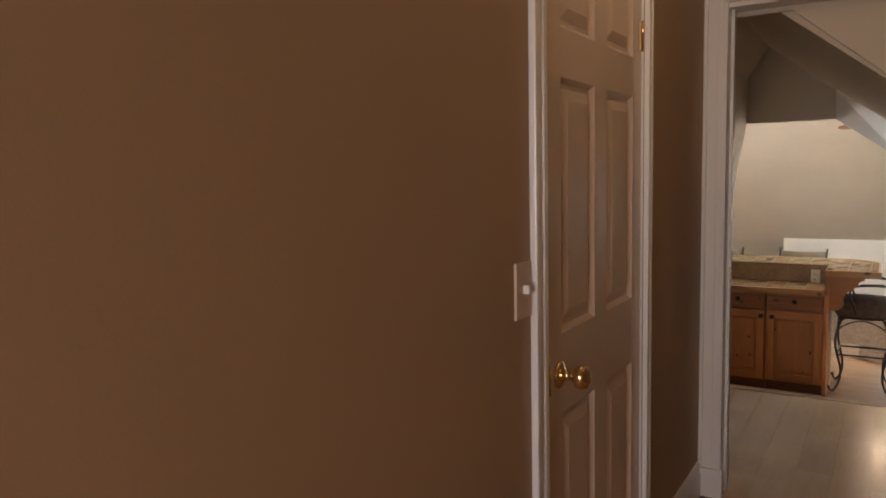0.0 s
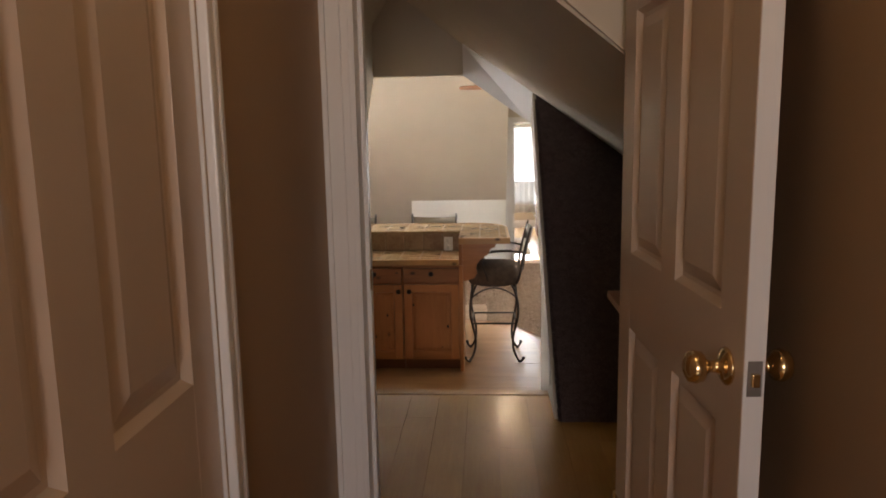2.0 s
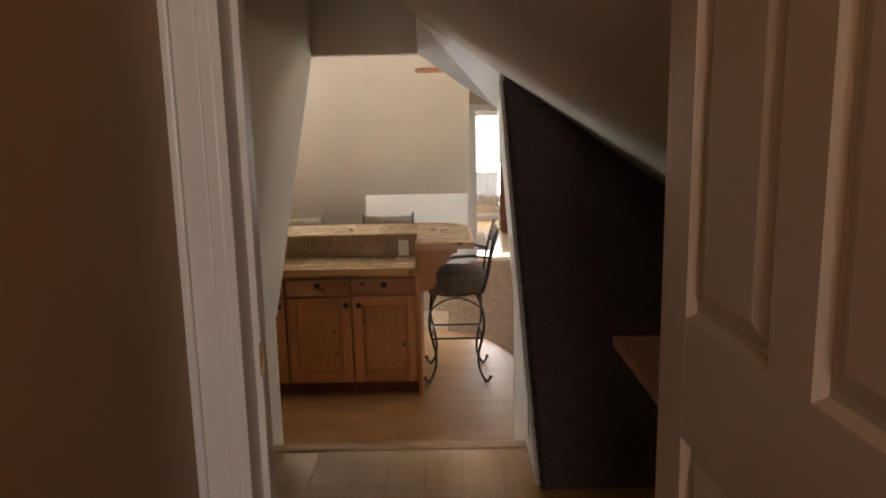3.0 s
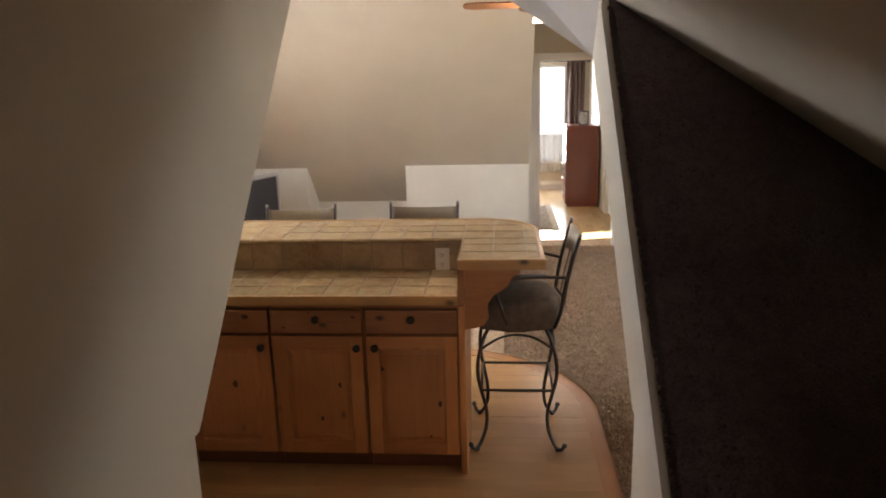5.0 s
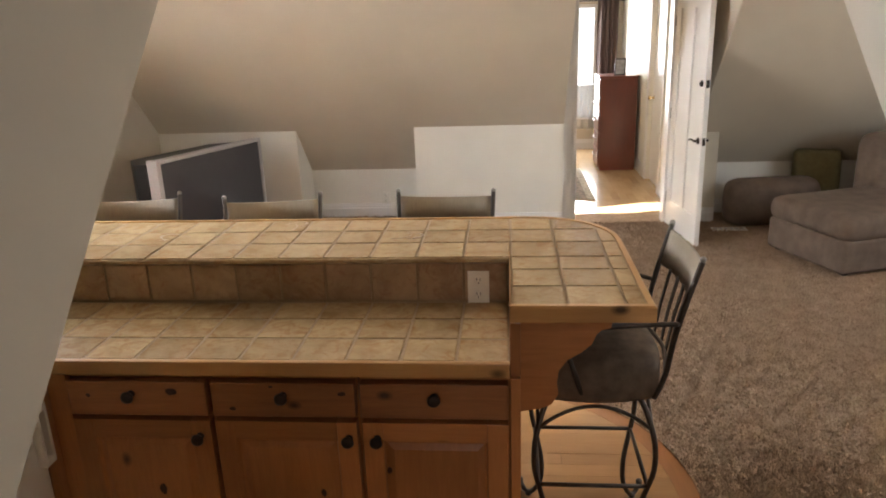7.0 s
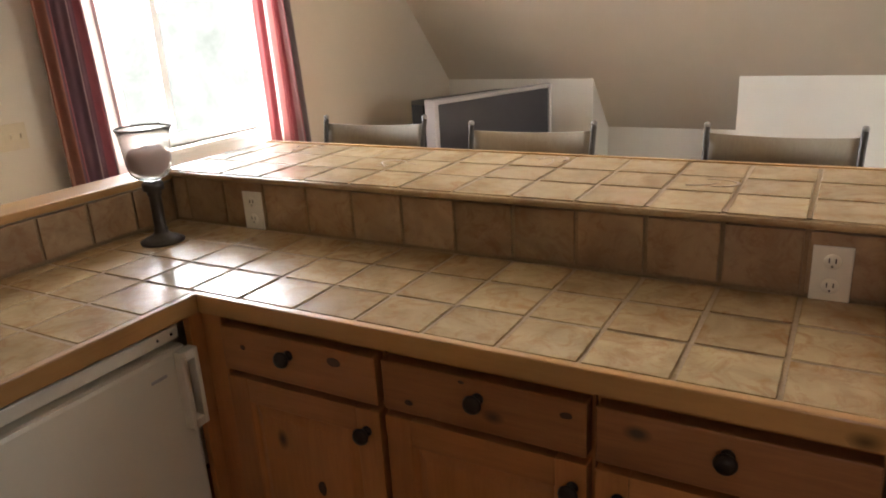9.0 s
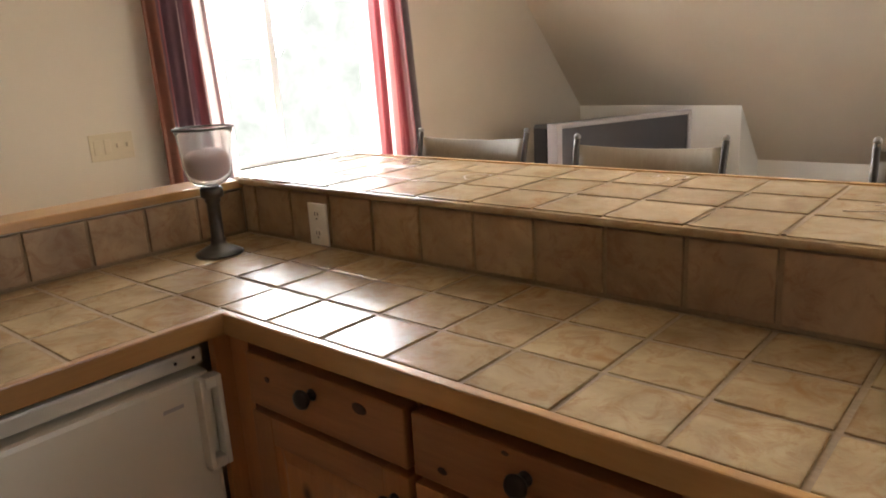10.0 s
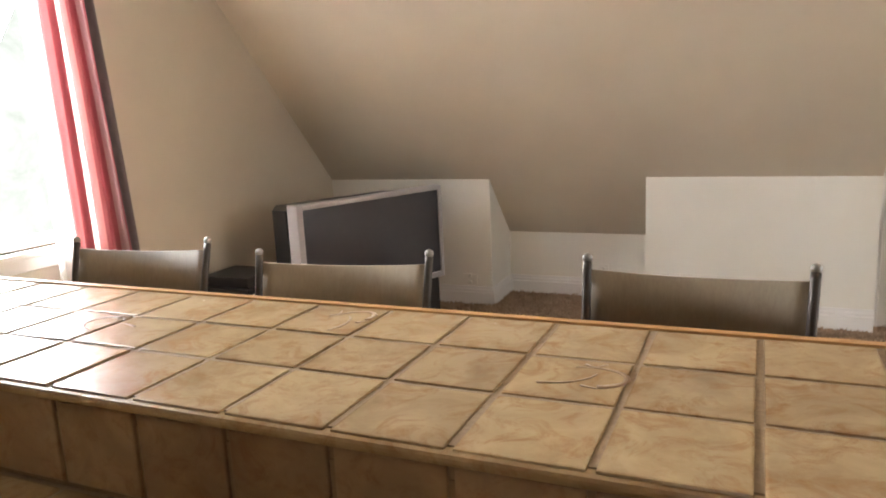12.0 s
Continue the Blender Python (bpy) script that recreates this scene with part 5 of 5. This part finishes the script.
part("seat_back", soft_box(0.9, 1.9, 0.62, 0.98, 0.25, 0.86, 0.12), M_SOFA, sofa)
for x in (0.05, 1.8):
    for y in (0.05, 0.7):
        part("foot", boxed(x, x + 0.05, y, y + 0.05, 0.0, 0.03), M_TVBLACK, sofa)
sofa.matrix_basis = pose(2.14, 9.93, 0.012, 0, 0, 20)
arm_ = thing("floor_cushion", soft_box(-0.42, 0.42, -0.15, 0.15, 0.0, 0.42, 0.13), M_SOFA, "brown plump cushion leaning by the low wall", "cushion")
arm_.matrix_basis = pose(2.13, 11.42, 0.012, 0, 0, 8)
thing("olive_cushion", soft_box(-0.20, 0.20, -0.07, 0.07, 0.0, 0.40, 0.06), plain("olive_cloth", (0.16, 0.14, 0.07), 0.9), "olive cushion behind the sofa", "cushion").matrix_basis = pose(2.55, 11.55, 0.25, -12, 0, -15)

# bedroom doorway: casing, open door
bm = bmesh.new()
moulded_post(bm, DX0 + 0.002, BD0, 11.50, 0.0, BDT + 0.08)
moulded_post(bm, BD1, BD1 + 0.08, 11.50, 0.0, BDT + 0.08)
box(bm, BD0, BD1, 11.483, 11.50, BDT, BDT + 0.08, bevel=0.004)
box(bm, BD0 - 0.001, BD0 + 0.014, 11.49, 11.63, 0, BDT)
box(bm, BD1 - 0.014, BD1 + 0.001, 11.49, 11.63, 0, BDT)
structure("trim_bedroom_doorway", bm, M_TRIM, "white casing round the bedroom doorway", "trim")


def lever(parent, x, y, z, side):
    """A lever handle on an oval rose."""
    bm = lathe(bmesh.new(), [(0.001, 0), (0.028, 0), (0.026, 0.008 * side), (0.012, 0.012 * side), (0.010, 0.040 * side), (0.001, 0.042 * side)], (x, y, z), 16, "y")
    tube(bm, smooth_path([(x, y + 0.035 * side, z), (x - 0.05, y + 0.040 * side, z + 0.006), (x - 0.11, y + 0.038 * side, z - 0.006)], 4), 0.008, 8)
    part("lever", bm, M_KNOB, parent, "dark bronze lever handle")


w_door = hub("door_3", (0, 0, 0), "white two-panel bedroom door standing wide open", "door")
W, DT = 0.76, 0.040
bm = bmesh.new()
box(bm, 0, 0.11, 0, DT, 0, 2.0, bevel=0.002)
box(bm, W - 0.11, W, 0, DT, 0, 2.0, bevel=0.002)
box(bm, 0.109, W - 0.109, 0.0005, DT - 0.0005, 0, 0.24)
box(bm, 0.109, W - 0.109, 0.0005, DT - 0.0005, 1.88, 2.0)
box(bm, W / 2 - 0.05, W / 2 + 0.05, 0.0005, DT - 0.0005, 0.239, 1.881)
part("frame", bm, M_DOORW, w_door)
for x0, x1 in ((0.11, W / 2 - 0.05), (W / 2 + 0.05, W - 0.11)):
    part("panel", boxed(x0 - 0.001, x1 + 0.001, 0.012, DT - 0.012, 0.239, 1.881), M_DOORW, w_door)
for side in (-1, 1):
    lever(w_door, W - 0.065, DT if side > 0 else 0.0, 0.862, side)
    part("deadbolt", lathe(bmesh.new(), [(0.001, 0), (0.026, 0), (0.024, 0.012 * side), (0.010, 0.022 * side), (0.001, 0.024 * side)], (W - 0.065, DT if side > 0 else 0.0, 1.31), 16, "y"), M_KNOB, w_door, "dark bronze deadbolt")
for z in (0.862, 1.31):
    part("latch_plate", boxed(W, W + 0.002, 0.008, DT - 0.008, z - 0.03, z + 0.03), M_KNOB, w_door)
for z in (0.25, 1.0, 1.78):
    part("hinge", tube(bmesh.new(), [(-0.004, 0, z - 0.045), (-0.004, 0, z + 0.045)], 0.006, 8), M_IRON2, w_door)
w_door.matrix_basis = pose(1.225, 11.478, 0.013, 0, 0, -84)
vent = hub("floor_vent", (1.72, 11.2, 0.013), "tan metal floor vent in the carpet", "vent")
part("frame", boxed(1.58, 1.88, 11.18, 11.27, 0.005, 0.020, bevel=0.002), M_PLASTIC, vent)
for k in range(6):
    part("slat", boxed(1.60 + 0.045 * k, 1.625 + 0.045 * k, 11.195, 11.255, 0.020, 0.022), M_TVGREY, vent)

# ---- bedroom ----
dr = hub("dresser", (1.12, 14.2, 0), "tall cherry-veneer chest of five drawers", "dresser")
DX, DY0, DY1 = 0.90, 13.98, 14.46
part("carcass", boxed(DX + 0.02, 1.36, DY0, DY1, 0.03, 1.13, bevel=0.003), M_CHERRY, dr)
part("top", boxed(DX - 0.005, 1.37, DY0 - 0.01, DY1 + 0.01, 1.13, 1.155, bevel=0.004), M_CHERRY, dr)
part("plinth", boxed(DX + 0.03, 1.35, DY0 + 0.01, DY1 - 0.01, 0.0, 0.03), M_CHERRY, dr)
for k in range(5):
    z0 = 0.045 + 0.216 * k
    d = part("drawer", boxed(DX, DX + 0.02, DY0 + 0.01, DY1 - 0.01, z0, z0 + 0.205, bevel=0.003), M_CHERRY, dr)
    part("handle", tube(bmesh.new(), smooth_path([(DX, DY0 + 0.12, z0 + 0.13), (DX - 0.025, DY0 + 0.13, z0 + 0.13), (DX - 0.025, DY1 - 0.13, z0 + 0.13), (DX, DY1 - 0.12, z0 + 0.13)], 4), 0.006, 8), M_IRON2, d, "steel bar handle")
ph = hub("photo_frame", (1.16, 14.08, 1.155), "small black photo frame on the dresser", "photo frame")
bm = bmesh.new()
for x0, x1, z0, z1 in ((1.085, 1.10, 1.156, 1.36), (1.205, 1.22, 1.156, 1.36), (1.10, 1.205, 1.156, 1.171), (1.10, 1.205, 1.345, 1.36)):
    box(bm, x0, x1, 14.06, 14.08, z0, z1, bevel=0.002)
part("frame", bm, M_TVBLACK, ph)
part("picture", boxed(1.10, 1.205, 14.067, 14.072, 1.171, 1.345), plain("grey_picture", (0.42, 0.43, 0.45), 0.4, vary=0.4, scale=30, bump=0), ph)
part("prop", boxed(1.14, 1.16, 14.08, 14.12, 1.156, 1.25), M_TVBLACK, ph)
bwin = hub("window_2", (0.6, 15.60, 0.46), "bright bedroom window in a white frame", "window", kind="structure")
bm = bmesh.new()
for x0, x1, z0, z1 in ((BW0, BW0 + 0.05, 0.46, 2.02), (BW1 - 0.05, BW1, 0.46, 2.02), (BW0 + 0.05, BW1 - 0.05, 0.46, 0.51), (BW0 + 0.05, BW1 - 0.05, 1.97, 2.02)):
    box(bm, x0, x1, 15.63, 15.68, z0, z1, bevel=0.003)
part("window_frame", bm, M_VINYL, bwin)
part("window_sill", boxed(BW0 - 0.05, BW1 + 0.05, 15.56, 15.63, 0.43, 0.46, bevel=0.004), M_TRIM, bwin)
curtain("sheer_curtain", 0, 15.57, BW0 - 0.03, BW1 + 0.03, 0.30, 0.92, [(1, C_SHEER)], 9, 0.012, "short white sheer curtain low on the bedroom window")
curtain("dark_curtain", 0, 15.42, 1.02, 1.32, 0.05, 2.06, [(1, C_BROWN)], 4, 0.03, "dark brown pleated bedroom curtain", 0.1)
br = hub("curtain_rod", (0.6, 15.42, 2.06), "dark metal curtain rod in the bedroom", "curtain rod")
part("rod", tube(bmesh.new(), [(-0.2, 15.42, 2.06), (1.40, 15.42, 2.06)], 0.011, 10), M_IRON, br)
part("finial", lathe(bmesh.new(), [(0.001, 0), (0.02, 0.01), (0.02, 0.03), (0.001, 0.04)], (1.40, 15.42, 2.06), 12, "x"), M_IRON, br)
part("bracket", boxed(1.36, 1.38, 15.42, 15.60, 2.04, 2.055), M_IRON, br)
rug = hub("area_rug", (0.3, 13.2, 0), "patterned brown and cream area rug", "rug")
part("field", boxed(-0.80, 0.62, 12.45, 14.05, 0.003, 0.012, bevel=0.002), M_RUG, rug)
part("border", boxed(0.62, 0.70, 12.40, 14.10, 0.003, 0.013, bevel=0.002), plain("rug_border", (0.45, 0.38, 0.28), 0.95, vary=0.5, scale=22), rug)
bm = bmesh.new()
for y0, y1, z0, z1 in ((12.64, 12.72, 0, 2.10), (13.45, 13.53, 0, 2.10), (12.72, 13.45, 2.02, 2.10)):
    box(bm, 1.383, 1.40, y0, y1, z0, z1, bevel=0.003)
structure("trim_closet_door", bm, M_TRIM, "white casing of the bedroom side door", "trim")
cd = hub("door_4", (1.46, 13.1, 0), "closed white bedroom side door", "door")
part("leaf", boxed(1.44, 1.48, 12.725, 13.445, 0.008, 2.015, bevel=0.002), M_DOORW, cd)
part("knob", lathe(bmesh.new(), [(0.001, 0), (0.025, 0), (0.012, -0.01), (0.01, -0.03), (0.026, -0.045), (0.02, -0.06), (0.001, -0.062)], (1.44, 13.38, 0.95), 14, "x"), M_BRASS, cd)
outlet(0.96, 15.599, 0.33, 0, "white socket on the bedroom wall")

# low wooden table in the eaves
tb = hub("side_table", (0.85, 3.5, HALL), "brown wooden table standing in the dark eaves", "table")
part("tabletop", boxed(0.45, 1.26, 3.25, 3.82, 1.290, 1.317, bevel=0.005), M_FANWOOD, tb)
for x in (0.70, 1.17):
    for y in (3.29, 3.74):
        part("leg", boxed(x, x + 0.045, y, y + 0.045, HALL, 1.290, bevel=0.003), M_FANWOOD, tb)

# ---- floors, last ----
BCX, BCY, BR = -0.46, 7.42, 1.0


def edge_x(y):
    """East edge of the kitchen boards."""
    if y <= BCY:
        return BCX + BR
    return BCX + math.sqrt(max(BR * BR - (y - BCY) ** 2, 0.0))


rim = [(BCX + BR, 5.27)] + [(BCX + BR, 5.27 + (BCY - 5.27) * k / 6) for k in range(1, 6)]
rim += [(BCX + BR * math.cos(a), BCY + BR * math.sin(a)) for a in (math.pi / 2 * k / 24 for k in range(25))]
rim += [(-2.2, BCY + BR)]


def rim_in(k, w):
    x, y = rim[k]
    if y < BCY:
        return (x - w, y)
    if x > BCX + 1e-6:
        d = math.hypot(x - BCX, y - BCY)
        return (BCX + (x - BCX) * (d - w) / d, BCY + (y - BCY) * (d - w) / d)
    return (x, y - w)


kitchen_floor = hub("floor_kitchen", (0, 0, 0), "honey oak strip floor with a curved border", "floor", kind="structure")
bm = bmesh.new()
inn = [rim_in(k, 0.085) for k in range(len(rim))]
for k in range(len(rim) - 1):
    vs = [(*rim[k], 0.0), (*rim[k + 1], 0.0), (*inn[k + 1], 0.0), (*inn[k], 0.0)]
    slab(bm, vs, (0, 0, -0.010))
part("border", bm, M_BORDER, kitchen_floor, "reddish curved border board")
y = 5.30
BOARD = 0.083
while y + BOARD < BCY + BR - 0.085:
    y0, y1 = y + 0.0003, y + BOARD - 0.0003
    x_lo = -2.21
    e0, e1 = edge_x(y0), edge_x(y1)
    if y1 > BCY:
        ri = BR - 0.085
        e0 = BCX + math.sqrt(max(ri * ri - max(y0 - BCY, 0) ** 2, 0.0))
        e1 = BCX + math.sqrt(max(ri * ri - (y1 - BCY) ** 2, 0.0))
    else:
        e0, e1 = e0 - 0.085, e1 - 0.085
    x = x_lo - random.uniform(0, 0.8)
    while x < max(e0, e1):
        ln = random.uniform(0.55, 1.3)
        xe = x + ln
        last = xe > min(e0, e1) - 0.2
        a = max(x, x_lo)
        if xe > x_lo + 0.02:
            p = [(a + 0.0003, y0), (e0 if last else xe - 0.0003, y0), (e1 if last else xe - 0.0003, y1), (a + 0.0003, y1)]
            dz = random.uniform(-0.0006, 0.0)
            part("plank", slab(bmesh.new(), [(q[0], q[1], dz) for q in p], (0, 0, -0.010)), M_OAKX, kitchen_floor)
        if last:
            break
        x = xe
    y += BOARD

hall_floor = hub("floor_hall_boards", (0, 0, 0), "pale maple boards of the raised hall floor", "floor", kind="structure")
x = LX
while x < 2.40:
    w = 0.145
    y = -1.8 - random.uniform(0, 1.0) if -0.5 < x < 0.5 else 3.14 - random.uniform(0, 0.6)
    while y < 4.685:
        ye = min(y + random.uniform(0.7, 1.7), 4.685)
        a = max(y, -1.8 if -0.5 < x < 0.5 else 3.14)
        if ye > a + 0.02:
            part("plank", slab(bmesh.new(), [(x + 0.0003, a + 0.0003, HALL), (x + w - 0.0003, a + 0.0003, HALL), (x + w - 0.0003, ye - 0.0003, HALL), (x + 0.0003, ye - 0.0003, HALL)], (0, 0, -0.010)), M_MAPLE, hall_floor)
        y = ye
        if ye >= 4.685:
            break
    x += w

bed_floor = hub("floor_bedroom", (0, 0, 0), "pale oak boards of the bedroom floor", "floor", kind="structure")
x = -1.19
while x < 1.40:
    y = 11.5 - random.uniform(0, 0.8)
    while y < 15.6:
        ye = min(y + random.uniform(0.6, 1.4), 15.6)
        a = max(y, 11.52)
        if ye > a + 0.02:
            part("plank", slab(bmesh.new(), [(x + 0.0003, a + 0.0003, 0), (x + 0.0827, a + 0.0003, 0), (x + 0.0827, ye - 0.0003, 0), (x + 0.0003, ye - 0.0003, 0)], (0, 0, -0.010)), M_BEDFLOOR, bed_floor)
        y = ye
    x += 0.083

# shag carpet: backing plus a pile of short tufts
carpet = tagged(hub("carpet", (0, 0, 0), "brown shag carpet of the living room", "carpet"), kind="structure")
bm = bmesh.new()
loop = [(x, y) for x, y in rim] + [(WEST, BCY + BR), (WEST, 11.85), (EAST, 11.85), (EAST, 5.27)]
f = bm.faces.new([bm.verts.new((x, y, 0.006)) for x, y in loop])
bmesh.ops.triangulate(bm, faces=[f])
part("backing", bm, M_CARPET, carpet)
structure("carpet_kitchen_side", boxed(WEST, SX - 0.115, 5.26, BCY + BR - 0.003, -0.008, 0.006), M_CARPET, "brown carpet west of the half wall", "carpet")
rng = np.random.default_rng(4)


def tufts(name, x0, x1, y0, y1, count, size):
    x, y = rng.uniform(x0, x1, count), rng.uniform(y0, y1, count)
    inside = np.where(y <= BCY, x > BCX + BR + 0.002, np.hypot(x - BCX, y - BCY) > BR + 0.002)
    inside &= ~((y > 11.38) & (x > -1.08) & (x < DX0)) & ~((y > 11.5) & (x > DX0) & (x < DX1 + 0.2))
    x, y = x[inside], y[inside]
    n = len(x)
    a, lean = rng.uniform(0, 2 * np.pi, n), rng.uniform(0.0, 0.8, n)
    s = size * rng.uniform(0.6, 1.3, n)
    clump = np.sin(x * 31 + 3 * np.sin(y * 17)) * np.sin(y * 27 + 2 * np.sin(x * 21))
    h = size * (1.1 + 0.35 * clump) * rng.uniform(0.7, 1.25, n)
    v = np.zeros((n, 4, 3))
    for k in range(3):
        v[:, k, 0] = x + 0.42 * s * np.cos(a + k * 2.094)
        v[:, k, 1] = y + 0.42 * s * np.sin(a + k * 2.094)
        v[:, k, 2] = 0.004
    v[:, 3, 0], v[:, 3, 1], v[:, 3, 2] = x + lean * s * np.cos(a * 3), y + lean * s * np.sin(a * 3), 0.006 + h
    base = np.arange(n) * 4
    faces = np.concatenate([np.stack([base + i, base + j, base + 3], 1) for i, j in ((0, 1), (1, 2), (2, 0))])
    me = bpy.data.meshes.new(name)
    me.from_pydata(v.reshape(-1, 3).tolist(), [], faces.tolist())
    me.materials.append(M_CARPET)
    ob = new(name, me)
    ob.parent = carpet
    ob["kind"] = "stuff"
    return ob


tufts("pile", 0.0, 2.3, 6.2, 9.0, 90000, 0.014)
tufts("pile", -0.5, 2.9, 9.0, 11.8, 70000, 0.017)
tufts("pile", -3.4, -0.5, 9.0, 11.8, 30000, 0.02)
# fuzzy nap along the dark carpet
n = 16000
px, pt = rng.uniform(RX + 0.02, 1.8, n), rng.uniform(0.0, 1.85, n)
edge = rng.uniform(0, 1, n) < 0.3
px[edge] = RX + rng.uniform(0.012, 0.028, int(edge.sum()))
py, pz = 4.345 + pt, HALL + 0.002 + 0.92 * pt
keep = pz < 2.36 - 0.79 * px
px, py, pz = px[keep], py[keep], pz[keep]
n = len(px)
a = rng.uniform(0, 2 * np.pi, n)
ln = rng.uniform(0.006, 0.018, n)
nrm = np.array([0.0, -0.677, 0.736])
v = np.zeros((n, 3, 3))
for k, sgn in ((0, -1), (1, 1)):
    v[:, k, 0] = px + sgn * 0.004 * np.cos(a)
    v[:, k, 1] = py + sgn * 0.004 * np.sin(a) * 0.7
    v[:, k, 2] = pz + sgn * 0.004 * np.sin(a) * 0.7
v[:, 2, 0] = px + 0.006 * np.sin(a)
v[:, 2, 1] = py + nrm[1] * ln
v[:, 2, 2] = pz + nrm[2] * ln
me = bpy.data.meshes.new("nap")
me.from_pydata(v.reshape(-1, 3).tolist(), [], np.arange(n * 3).reshape(-1, 3).tolist())
me.materials.append(M_BLACK)
nap = new("nap", me)
nap.parent = bpy.data.objects["carpet_ramp"]
nap["kind"] = "stuff"
